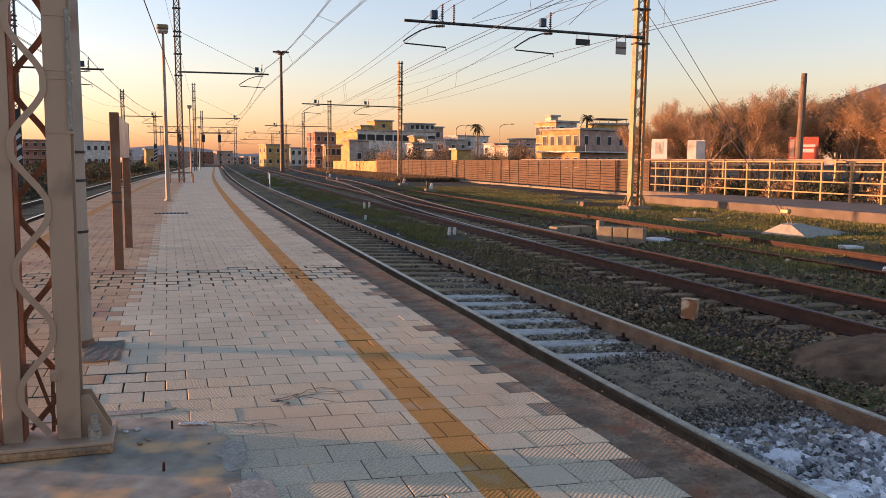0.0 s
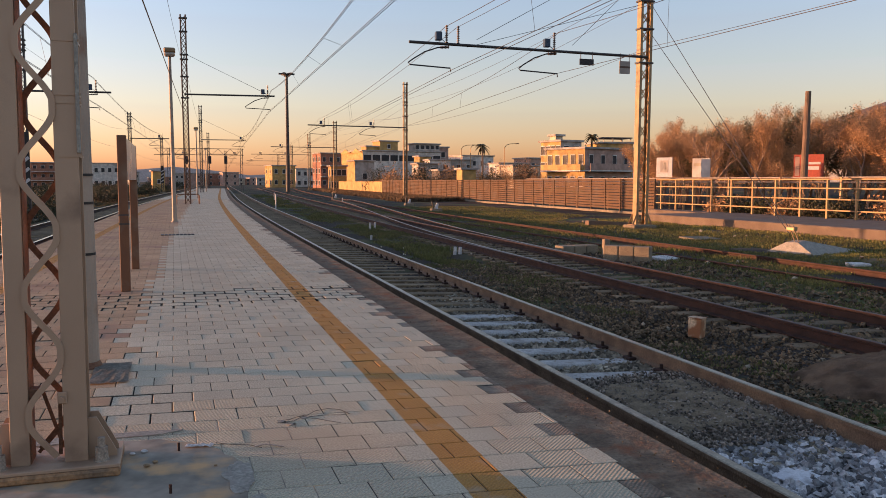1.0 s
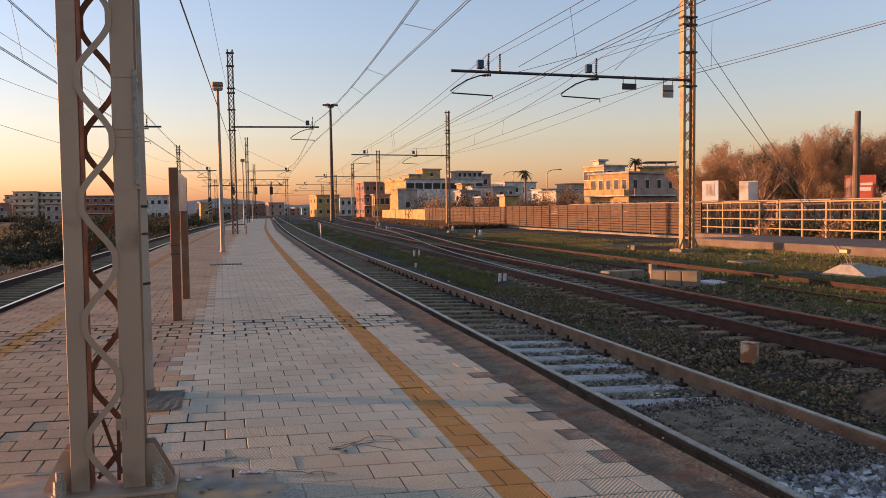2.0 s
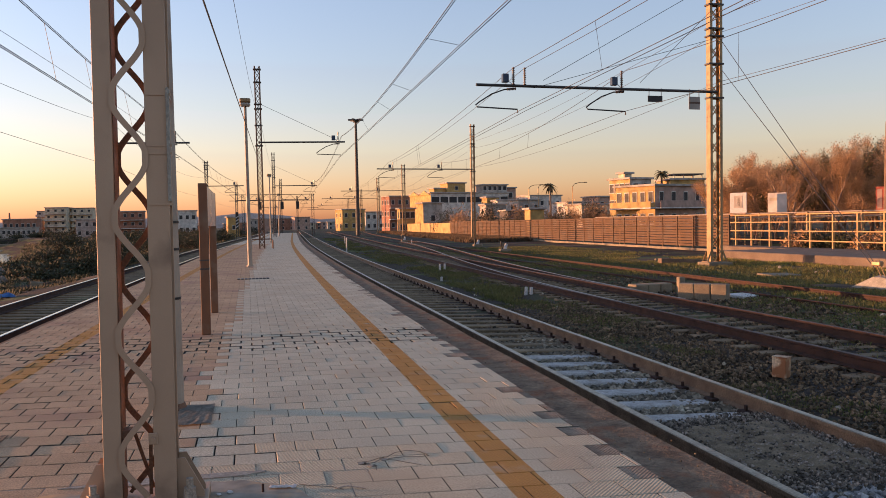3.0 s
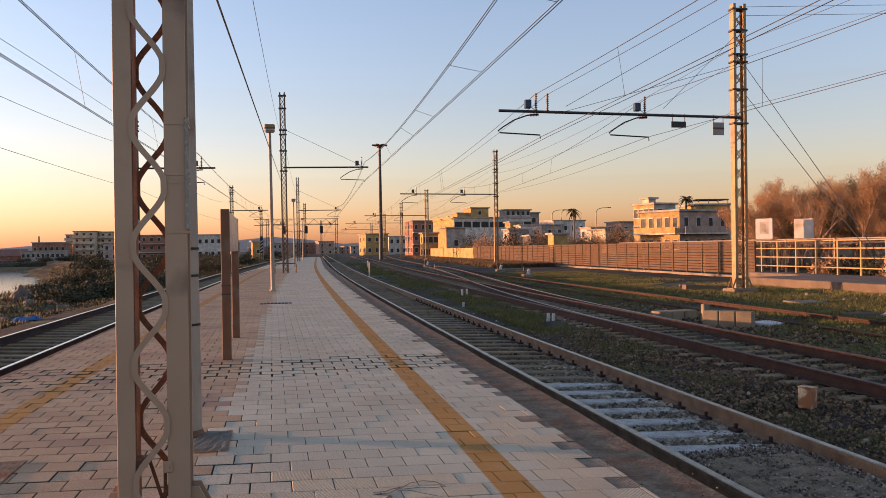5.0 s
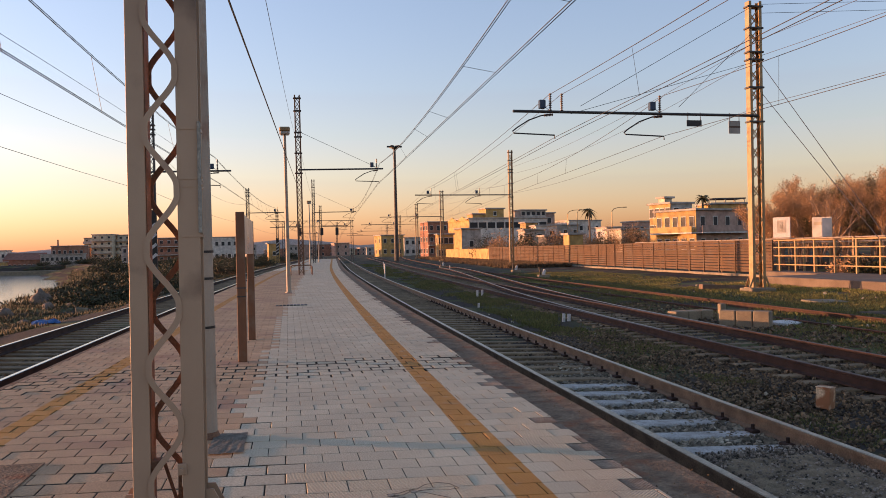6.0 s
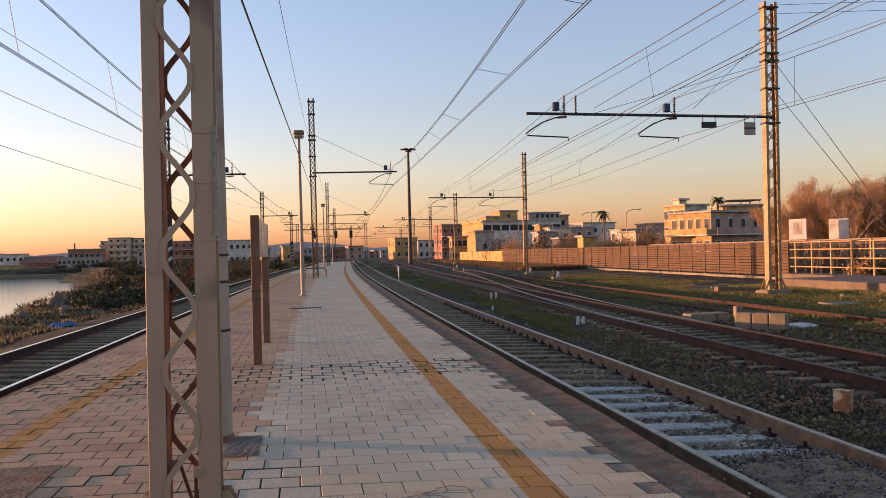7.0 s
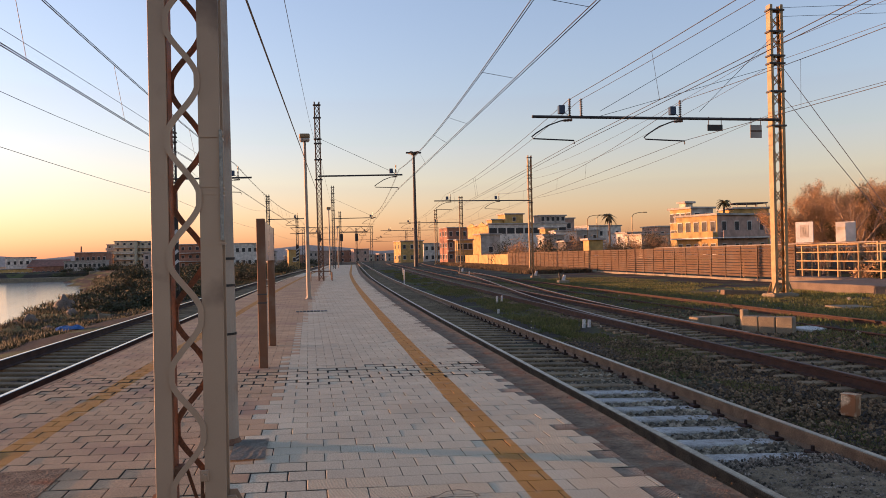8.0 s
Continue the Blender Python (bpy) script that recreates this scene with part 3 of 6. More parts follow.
def branch_left(y):
    """The turnout that leaves the second track for the third."""
    k = max(0.0, min(1.0, (y - 16) / 62))
    k = k * k * (3 - 2 * k)
    return (second_left(y) + 0.05) * (1 - k) + third_left(y) * k


def fourth_left(y):
    return 10.4 + S(y) + 0.055 * max(0, y - 46)


bed("ballast_bed", main_left, -10, 330, -0.505, 1.62, M["soil"], "dark stone ballast under the platform track")
bed("ballast_bed", sea_left, -10, 330, -0.46, 1.62, M["soil"], "dark stone ballast under the seaward track")
bed("ballast_bed", second_left, -10, 200, -0.475, 1.5, M["soil"], "dirty ballast under the siding")
track("railway_track", main_left, -10, 330, RAIL_Z, 0.05, M["rail_rust"], M["rail_head"], "curving railway track with polished rails and limed sleepers", (5.6, 75), (5.9, 11.0), fasteners=True)
track("railway_track", sea_left, -10, 330, -0.21, 0.06, M["rail_brown"], M["rail_shine"], "curving seaward railway track with shiny rails", (5, 70))
track("railway_track", second_left, -10, 220, -0.26, 0.0, M["rail_brown"], M["rail_worn"], "rusty siding track half sunk in cinders", (2, 40))
track("railway_track", third_left, -10, 220, -0.375, -0.065, M["rail_rust_red"], M["rail_rust_red"], "rust-red siding track in grass", (8, 40))
track("railway_track", branch_left, 16, 80, -0.262, 0.0, M["rail_brown"], M["rail_dull"], "rusty turnout curving between two sidings", (20, 78), every=0.9)


def stones(name, count, u0, u1, y0, y1, z, material, seed, label, size=(0.014, 0.036)):
    """Loose angular stones, each a skewed little polyhedron, joined."""
    rs = random.Random(seed)
    vs, fs = [], []
    cube = [(-1, -1, -1), (1, -1, -1), (1, 1, -1), (-1, 1, -1), (-0.7, -0.7, 1), (0.7, -0.7, 1), (0.7, 0.7, 1), (-0.7, 0.7, 1)]
    quads = ((4, 5, 6, 7), (0, 1, 5, 4), (1, 2, 6, 5), (2, 3, 7, 6), (3, 0, 4, 7))
    for _ in range(count):
        y = y0 + (y1 - y0) * rs.random() ** (1.5 if y1 - y0 > 5 else 1.0)
        u = rs.uniform(u0, u1)
        r = rs.uniform(*size)
        m = Euler((rs.uniform(-1.0, 1.0), rs.uniform(-1.0, 1.0), rs.uniform(0, 6.3))).to_matrix()
        c = Vector((u + S(y), y, z + rs.uniform(-0.012, 0.022)))
        sx, sy, sz = rs.uniform(0.7, 1.3), rs.uniform(0.7, 1.2), rs.uniform(0.5, 1.0)
        b = len(vs)
        for p in cube:
            vs.append(c + m @ Vector((p[0] * sx * r * rs.uniform(0.45, 1.15), p[1] * sy * r * rs.uniform(0.45, 1.15), p[2] * sz * r * rs.uniform(0.5, 1.15))))
        fs.extend([tuple(b + i for i in q) for q in quads])
    me = bpy.data.meshes.new(name)
    me.from_pydata(vs, [], fs)
    me.materials.append(material)
    return tagged(new(name, me), label, "stones", kind="stuff")


bed("ballast_bed", main_left, 1.0, 5.7, -0.462, 0.62, M["soil"], "heaped grey ballast between the nearest rails")
stones("ballast_stones", 6000, 3.22, 4.58, 2.0, 4.9, -0.425, M["ballast_lime"], 1, "pale ballast stones splashed with white lime", (0.012, 0.040))
stones("ballast_stones", 3500, 3.22, 4.58, 4.3, 6.0, -0.435, M["ballast_grey"], 21, "grey ballast stones beside the asphalt", (0.014, 0.038))
stones("ballast_stones", 8500, 3.22, 4.58, 6.0, 13.0, -0.468, M["ballast_grey"], 2, "grey ballast stones between limed sleepers", (0.016, 0.04))
stones("gravel", 350, 2.10, 2.62, 2.3, 14.0, -0.006, M["ballast"], 31, "crumbs of stone and dirt on the platform edge", (0.002, 0.006))
stones("ballast_stones", 5000, 2.62, 3.10, 2.3, 16.0, -0.44, M["ballast"], 3, "dark ballast stones along the platform edge")
stones("ballast_stones", 14000, 4.7, 6.9, 3.5, 18.0, -0.458, M["ballast"], 4, "dark ballast stones beside the track", (0.009, 0.027))
stones("ballast_stones", 300, 4.8, 11.5, 4.0, 24.0, -0.45, M["ballast_grey"], 44, "scattered pale stones among the dark ballast", (0.010, 0.032))
stones("ballast_stones", 70, 11.0, 20.0, 13.0, 40.0, -0.42, M["ballast_grey"], 45, "scattered pale rubble in the grass", (0.02, 0.06))
stones("ballast_stones", 7000, 3.22, 4.58, 12.0, 40.0, -0.48, M["ballast"], 5, "dark ballast stones between sleepers", (0.02, 0.045))
stones("ballast_stones", 7000, -6.6, -4.0, 8.0, 40.0, -0.48, M["ballast"], 6, "dark ballast stones of the seaward track", (0.02, 0.045))
stones("ballast_stones", 7000, 6.9, 11.5, 6.5, 26.0, -0.46, M["ballast"], 7, "loose stones between the sidings", (0.015, 0.05))

# ---- masts, lamps, signs on and beside the platform ----


def channel(bm, x0, x1, y0, y1, z0, z1, web_at, t=0.012):
    """A U-shaped steel section: two flanges and a web at x = web_at."""
    box(bm, (x0, y0, z0), (x1, y0 + t, z1), 0.002)
    box(bm, (x0, y1 - t, z0), (x1, y1, z1), 0.002)
    a, b = (x0, x0 + t) if web_at == 0 else (x1 - t, x1)
    box(bm, (a, y0 + t, z0), (b, y1 - t, z1))
    return bm


def wave_bar(bm, cx, amp, y, z0, z1, pitch, phase, w, t):
    """A flat bar bent into a wave between two legs."""
    n = int((z1 - z0) / pitch * 18)
    prev = None
    for i in range(n + 1):
        z = z0 + (z1 - z0) * i / n
        a = math.pi * (z - z0) / pitch + phase
        x = cx + amp * max(-0.93, min(0.93, math.cos(a))) / 0.93
        dx = -math.sin(a) * amp * math.pi / pitch if abs(math.cos(a)) < 0.93 else 0
        d = Vector((dx, 0, 1)).normalized()
        s = Vector((d.z, 0, -d.x)) * w / 2
        ring = [bm.verts.new(Vector((x, y + o, z)) + k * s) for k, o in ((-1, -t / 2), (1, -t / 2), (1, t / 2), (-1, t / 2))]
        if prev:
            for k in range(4):
                bm.faces.new((prev[k], prev[(k + 1) % 4], ring[(k + 1) % 4], ring[k]))
        prev = ring
    return bm


def near_mast():
    t = thing("lattice_mast", "beige painted steel lattice mast with wavy lacing bolted to concrete", "mast", pose(-0.593, 4.56, 0.0, 0.3, 0.2, 0))
    x0, x1, w, y0, y1, top = -0.180, 0.175, 0.088, -0.145, 0.03, 9.2
    part("leg", channel(bmesh.new(), x0, x0 + w, y0, y1, 0.065, top, 1), M["mast_grey"], t)
    part("leg", channel(bmesh.new(), x1 - w - 0.022, x1, y0, y1, 0.065, top, 0), M["mast_grey"], t)
    cx, amp = (x0 + w + x1 - w - 0.022) / 2, (x1 - x0 - 2 * w - 0.022) / 2 - 0.002
    part("lacing", wave_bar(bmesh.new(), cx, amp, y0 - 0.006, 0.10, top, 0.306, 0.31 * math.pi, 0.03, 0.010), M["mast_grey"], t)
    # back lacing and inner face: warm light put into the colour
    part("lacing", wave_bar(bmesh.new(), cx, amp, y1 - 0.02, 0.10, top, 0.306, 1.31 * math.pi, 0.03, 0.010), M["mast_rust_and_sun"], t, "back lacing in an orange-brown that carries the low sun")
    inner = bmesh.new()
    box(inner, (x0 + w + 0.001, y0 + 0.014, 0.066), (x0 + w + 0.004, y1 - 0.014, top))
    part("inner_face", inner, M["mast_rust_and_sun"], t, "inner face browned for the warm reflected light")
    plate = bmesh.new()
    box(plate, (-0.27, -0.24, 0.045), (0.33, 0.14, 0.065), 0.004)
    part("base_plate", plate, M["mast_grey"], t)
    grout = bmesh.new()
    box(grout, (-0.29, -0.255, 0.0), (0.33, 0.16, 0.045), 0.012)
    part("grout_pad", grout, M["grout"], t, "rust-stained mortar pad")
    for side in (-1, 1):
        for y in (-0.10, 0.02):
            g = bmesh.new()
            xs = x1 if side > 0 else x0
            prof = [(0, 0.065), (0.135, 0.065), (0.135, 0.09), (0.04, 0.275), (0, 0.275)]
            ring = [[g.verts.new((xs + side * px, y + o, pz)) for px, pz in prof] for o in (-0.006, 0.006)]
            g.faces.new(ring[0])
            g.faces.new(ring[1][::-1])
            for i in range(5):
                j = (i + 1) % 5
                g.faces.new((ring[0][i], ring[0][j], ring[1][j], ring[1][i]))
            bmesh.ops.recalc_face_normals(g, faces=g.faces)
            part("gusset", g, M["mast_grey"], t)
        b = bmesh.new()
        bx = (x1 + 0.065) if side > 0 else (x0 - 0.05)
        by = -0.165
        tube(b, [(bx, by, 0.065), (bx, by, 0.071)], 0.04, 16)
        tube(b, [(bx, by, 0.071), (bx, by, 0.105)], 0.032, 6)
        tube(b, [(bx, by, 0.107), (bx, by, 0.138)], 0.031, 6)
        tube(b, [(bx, by, 0.138), (bx, by, 0.185)], 0.0185, 12)
        part("anchor_bolt", b, M["bolt"], t, "large steel anchor bolt with two nuts")
    tie = bmesh.new()
    box(tie, (x0 + w, y0 + 0.02, 0.395), (x0 + w + 0.05, y0 + 0.10, 0.445), 0.004)
    part("lug", tie, M["mast_rust_and_sun"], t)
    tie = bmesh.new()
    box(tie, (x1 - w - 0.045, y0 - 0.012, 0.37), (x1 - w + 0.0, y0 - 0.002, 0.43), 0.004)
    tube(tie, [(x1 - w - 0.022, y0 - 0.012, 0.4), (x1 - w - 0.022, y0 - 0.03, 0.4)], 0.011, 6)
    part("lug", tie, M["mast_grey"], t)
    ties = bmesh.new()
    bar(ties, (cx - 0.03, 0.0, 0.40), (cx + 0.06, 0.0, 0.10), 0.018, 0.006)
    bar(ties, (cx + 0.07, 0.01, 0.25), (cx - 0.06, 0.01, 0.08), 0.018, 0.006)
    bar(ties, (cx + 0.055, -0.05, 0.40), (cx + 0.05, -0.05, 0.08), 0.018, 0.006)
    part("brace", ties, M["mast_rust_and_sun"], t)
    for z in (1.60, 1.86, 1.90, 2.16):
        s = bmesh.new()
        box(s, (x1 - w - 0.018, y0 - 0.004, z), (x1 + 0.02, y0, z + 0.012))
        box(s, (x1, y0, z), (x1 + 0.004, y1, z + 0.012))
        part("strap", s, M["mast_grey"], t)
    c = bmesh.new()
    box(c, (x1 - 0.006, y0 - 0.016, 1.62), (x1 + 0.010, y0 + 0.03, 2.20), 0.004)
    part("cover_strip", c, M["pale_cement"], t, "long pale cover strip")
    return t


near_mast()

pole = thing("round_post", "pale beige round steel post with black bands", "post", pose(-0.665, 7.0, 0, 0.4, -0.1, 0))
part("shaft", tube(bmesh.new(), [(0, 0, 0), (0, 0, 2.2), (0, 0, 4.6)], 0.095, 20, 0.08), M["lamp_post"], pole)
for z in (0.9, 1.30, 1.52):
    part("band", tube(bmesh.new(), [(0, 0, z), (0, 0, z + 0.02)], 0.097, 20), M["black"], pole, "thin black band")
part("collar", tube(bmesh.new(), [(0, 0, 0), (0, 0, 0.05)], 0.12, 20, 0.1), M["mast_rust_and_sun"], pole)


def lamp(x, y, h, label):
    t = thing("platform_lamp", label, "lamp", pose(x, y, 0, 0, -0.3, 0), "platform lamps")
    part("shaft", tube(bmesh.new(), [(0, 0, 0), (0, 0, 2.4), (0, 0, h - 0.25)], 0.085, 14, 0.05), M["lamp_post"], t)
    part("collar", tube(bmesh.new(), [(0, 0, 0), (0, 0, 0.04)], 0.13, 14), M["lamp_post"], t)
    part("neck", tube(bmesh.new(), [(0, 0, h - 0.3), (0, 0, h - 0.12)], 0.03, 8), M["galv_dark"], t)
    b = bmesh.new()
    box(b, (-0.20, -0.24, h - 0.10), (0.20, 0.24, h + 0.06), 0.04)
    head = part("lamp_head", b, M["galv"], t)
    g = bmesh.new()
    box(g, (-0.19, -0.23, h - 0.22), (0.19, 0.23, h - 0.10), 0.05)
    part("diffuser", g, M["glass_lamp"], head, "glass diffuser with peach evening light in its colour")
    return t


lamp(0.02, 31.3, 6.15, "pale steel platform lamp with a square head on paving")
lamp(2.0, 76.0, 6.15, "pale steel platform lamp farther along the platform")
lamp(4.4, 122.0, 6.15, "pale steel platform lamp near the far platform end")

sign = thing("platform_sign", "station sign panel on two brown wooden posts", "sign", pose(-0.62, 11.75, 0))
for y, h in ((0, 2.09), (2.95, 2.07)):
    p = bmesh.new()
    box(p, (-0.06, y - 0.05, 0), (0.06, y + 0.05, h), 0.006)
    part("post", p, M["sign_brown"], sign)
p = bmesh.new()
box(p, (0.0, 0.05, 1.5), (0.055, 2.9, 2.06), 0.005)
part("panel", p, M["sign_panel"], sign, "pale grey blank panel")
for z in (0.9, 1.02):
    p = bmesh.new()
    box(p, (-0.063, -0.053, z), (0.063, 0.053, z + 0.02))
    part("band", p, M["galv_dark"], sign)

plate = bmesh.new()
box(plate, (-2.45, 5.55, 0.0), (-1.75, 6.45, 0.007), 0.003)
tagged(part("access_cover", plate, M["coping"]), "brown rectangular access cover set in the paving", "cover")
grate = bmesh.new()
for i in range(9):
    box(grate, (-0.35 + 0.1 * i, 23.6, 0.0), (-0.27 + 0.1 * i, 23.95, 0.02), 0.003)
tagged(part("drain_grate", grate, M["galv_dark"]), "dark iron drain grate in the paving", "grate")

# ---- overhead line ----


def insulator(bm, a, b, r=0.05, discs=6):
    a, b = Vector(a), Vector(b)
    tube(bm, [a, b], r * 0.45, 6)
    for i in range(discs):
        c = a + (b - a) * (i + 0.5) / discs
        d = (b - a).normalized() * 0.012
        tube(bm, [c - d, c + d], r, 8)
    return bm


def line_mast(x, y, z0, height, width, boom_z, tip, hooks, label, lean=0.0, base_block=True, hazard=False, boards=(), steel="galv", depth=0.30, twin=False):
    """A lattice mast with a boom that reaches across to x = tip. hooks: x of each registration arm."""
    t = thing("line_mast", label, "mast", pose(x, y, z0, 0, lean, 0), "overhead line masts")
    w, leg, h = width / 2, min(0.11, width * 0.22), height
    bz = boom_z - z0
    side = -1 if tip < x else 1
    part("leg", channel(bmesh.new(), -w, -w + leg, -depth / 2, depth / 2, 0, h, 0), M[steel], t)
    part("leg", channel(bmesh.new(), w - leg, w, -depth / 2, depth / 2, 0, h, 1), M[steel], t)
    for yy, ph in ((-depth / 2, 0.0), (depth / 2, math.pi)):
        pitch = max(0.34, (2 * w - 2 * leg) * 1.15)
        n = int((h - 0.2) / pitch)
        slants = {}
        for i in range(n):
            s = 1 if (i + (ph > 0)) % 2 else -1
            if s not in slants:
                b = bmesh.new()
                bar(b, (s * (w - leg), 0, 0), (-s * (w - leg), 0, pitch), 0.04, 0.012)
                ob = part("lacing_bar", b, M[steel], t)
                slants[s] = ob.data
            else:
                ob = new("lacing_bar", slants[s])
                ob.parent = t
            ob.location = (0, yy, 0.1 + i * pitch)
    for z in [bz + d for d in (-0.25, 1.1, 2.2, 2.5, h - bz - 1.1, h - bz - 0.25) if bz + d < h]:
        c = bmesh.new()
        box(c, (-w - 0.06, -depth / 2 - 0.03, z), (w + 0.06, depth / 2 + 0.03, z + 0.07), 0.01)
        part("collar", c, M["galv_dark"], t)
    if base_block:
        c = bmesh.new()
        box(c, (-w - 0.25, -0.45, -0.4), (w + 0.25, 0.45, 0.06), 0.03)
        part("footing", c, M["concrete"], t, "concrete footing")
        for s in (-1, 1):
            g = bmesh.new()
            for yy in (-0.16, 0.16):
                bar(g, (s * (w + 0.16), yy, 0.07), (s * (w - 0.02), yy, 0.5), 0.07, 0.02)
            box(g, (s * w - 0.18, -0.24, 0.06), (s * w + 0.18, 0.24, 0.085), 0.004)
            part("foot", g, M[steel], t)
    if tip != x:
        b = bmesh.new()
        tube(b, [(0, -depth / 2 - 0.05, bz), ((tip - x), -depth / 2 - 0.05, bz + 0.03)], 0.055, 8)
        boom = part("boom", b, M["galv_dark"], t)
        for hx in hooks:
            o = hx - x
            yb = -depth / 2 - 0.05
            a = bmesh.new()
            curve = [(o, bz - 0.08), (o - 0.35, bz - 0.12), (o - 0.85, bz - 0.30), (o - 1.30, bz - 0.58), (o - 1.48, bz - 0.72), (o - 1.42, bz - 0.79), (o - 0.9, bz - 0.81), (o + 0.15, bz - 0.85), (o + 0.16, bz - 0.98)]
            tube(a, [(px, yb, pz) for px, pz in curve], 0.028, 6)
            part("registration_arm", a, M["galv_dark"], boom)
            i = bmesh.new()
            insulator(i, (o - 0.25, yb, bz - 0.11), (o + 0.1, yb, bz - 0.08), 0.055)
            part("insulator", i, M["brown_ins"], boom, "brown ribbed insulator")
            for dx in ((0.0, 0.45) if twin and hx == hooks[0] else (0.0,)):
                i = bmesh.new()
                insulator(i, (o + dx, yb, bz + 0.05), (o + dx, yb, bz + 0.72), 0.06, 8)
                part("insulator", i, M["brown_ins"], boom, "brown ribbed post insulator")
            c = bmesh.new()
            box(c, (o - 0.44, yb - 0.10, bz + 0.14), (o - 0.20, yb + 0.10, bz + 0.46), 0.02)
            bar(c, (o - 0.2, yb, bz + 0.2), (o, yb, bz + 0.05), 0.02, 0.02)
            part("counterweight", c, M["blue"], boom, "dark blue box")
        for px, wid, hei, two in boards:
            c = bmesh.new()
            o = px - x
            box(c, (o - wid / 2, -0.25, bz - 0.22 - hei), (o + wid / 2, -0.22, bz - 0.22), 0.004)
            board = part("board", c, M["wall_grey"] if two else M["black"], boom, "grey and brown hanging board" if two else "black hanging board")
            if two:
                c = bmesh.new()
                box(c, (o - wid / 2, -0.256, bz - 0.42 - hei * 0.15), (o + wid / 2, -0.252, bz - 0.42), 0.0)
                part("stripe", c, M["brown_ins"], board, "dark brown stripe")
            for s in (-1, 1):
                c = bmesh.new()
                tube(c, [(o + s * wid * 0.42, -0.235, bz - 0.22), (o + s * wid * 0.42, -0.235, bz + 0.08)], 0.015, 5)
                part("hanger", c, M["galv_dark"], boom)
    if hazard:
        c = bmesh.new()
        box(c, (-w - 0.03, -depth / 2 - 0.06, 1.7), (w + 0.03, -depth / 2 - 0.03, 4.9), 0.004)
        plate = part("hazard_plate", c, M["black"], t, "black plate with white slanting stripes")
        for i in range(4):
            c = bmesh.new()
            bar(c, (-w, -depth / 2 - 0.064, 1.95 + i * 0.6), (w, -depth / 2 - 0.064, 2.3 + i * 0.6), 0.17, 0.004)
            part("stripe", c, M["white"], plate)
    return t


line_mast(18.28, 29.6, -0.36, 11.4, 0.55, 6.49, 8.3, (9.75, 14.15), "tall steel lattice mast with a boom over two sidings", 0.35, boards=((15.55, 0.62, 0.24, False), (17.25, 0.48, 0.5, True)), twin=True, steel="galv")
line_mast(0.87, 56.0, 0.0, 12.1, 0.40, 7.05, 6.55, (6.1,), "tall lattice mast standing on the platform", -0.25, steel="mast_rust_and_sun", base_block=False)
line_mast(-7.8, 50.9, -0.7, 11.0, 0.42, 6.45, -3.2, (-4.0,), "lattice mast beside the seaward track with hazard stripes", -0.3, hazard=True, steel="galv_dark")
line_mast(22.05, 79.5, -0.40, 11.7, 0.42, 6.80, 12.3, (13.9, 18.8), "lattice mast with a boom over the sidings", 0.2, steel="galv")
line_mast(25.0, 132.7, -0.40, 11.6, 0.6, 6.9, 14.7, (16.5, 21.0), "distant lattice mast with a boom over the yard")
line_mast(26.6, 170.0, -0.40, 11.6, 0.6, 6.9, 14.9, (17.0, 22.0), "far lattice mast with a boom over the yard")
line_mast(30.5, 225.0, -0.40, 11.6, 0.6, 6.9, 18.5, (20.0,), "far lattice mast with a boom over the yard")
line_mast(3.5, 112.9, 0.0, 11.4, 0.40, 6.9, 9.3, (8.9,), "lattice mast farther along the platform", base_block=False, steel="galv_dark")
line_mast(6.7, 172.0, 0.0, 11.2, 0.5, 6.9, 12.4, (12.0,), "far lattice mast at the platform end", base_block=False, steel="galv_dark")
line_mast(-4.8, 104.0, -0.6, 10.2, 0.42, 6.5, -0.4, (-1.2,), "lattice mast beside the seaward track", steel="galv_dark")
line_mast(-2.0, 161.0, -0.6, 10.2, 0.5, 6.5, 2.6, (2.0,), "far lattice mast beside the seaward track with hazard stripes", hazard=True, steel="galv_dark")
line_mast(3.0, 228.0, -0.5, 10.6, 0.5, 6.6, 9.0, (8.0,), "far lattice mast beside the line", steel="galv_dark")
line_mast(14.0, 240.0, -0.5, 10.6, 0.5, 6.6, 20.0, (), "far lattice mast beside the line", steel="galv_dark")
line_mast(34.0, 285.0, -0.5, 11.0, 0.7, 6.9, 20.0, (), "far lattice mast beside the yard", steel="galv_dark")

guard = thing("guard_rail", "low brown tubular guard rail round a mast foot", "guard rail", pose(0.87, 56.0, 0))
for y in (-0.75, 0.75):
    part("hoop", tube(bmesh.new(), [(-0.7, y, 0), (-0.7, y, 0.55), (-0.62, y, 0.63), (0.62, y, 0.63), (0.7, y, 0.55), (0.7, y, 0)], 0.03, 6), M["mast_rust_and_sun"], guard)
for x in (-0.7, 0.7):
    part("side_rail", tube(bmesh.new(), [(x, -0.75, 0.5), (x, 0.75, 0.5)], 0.025, 6), M["mast_rust_and_sun"], guard)

gantry = thing("portal_gantry", "steel truss gantry spanning the tracks in the distance", "gantry", pose(0, 154.0, 0), "")
for x in (-0.8, 11.8):
    b = bmesh.new()
    for dx in (-0.2, 0.2):
        bar(b, (x + dx, 0, -0.5), (x + dx, 0, 7.4), 0.09, 0.09)
    for i in range(12):
        s = 1 if i % 2 else -1
        bar(b, (x - 0.2 * s, 0, 0.6 * i), (x + 0.2 * s, 0, 0.6 * (i + 1)), 0.04, 0.02)
    part("leg", b, M["galv_dark"], gantry)
b = bmesh.new()
for z in (6.2, 7.3):
    bar(b, (-3.2, 0, z), (12.2, 0, z), 0.1, 0.1)
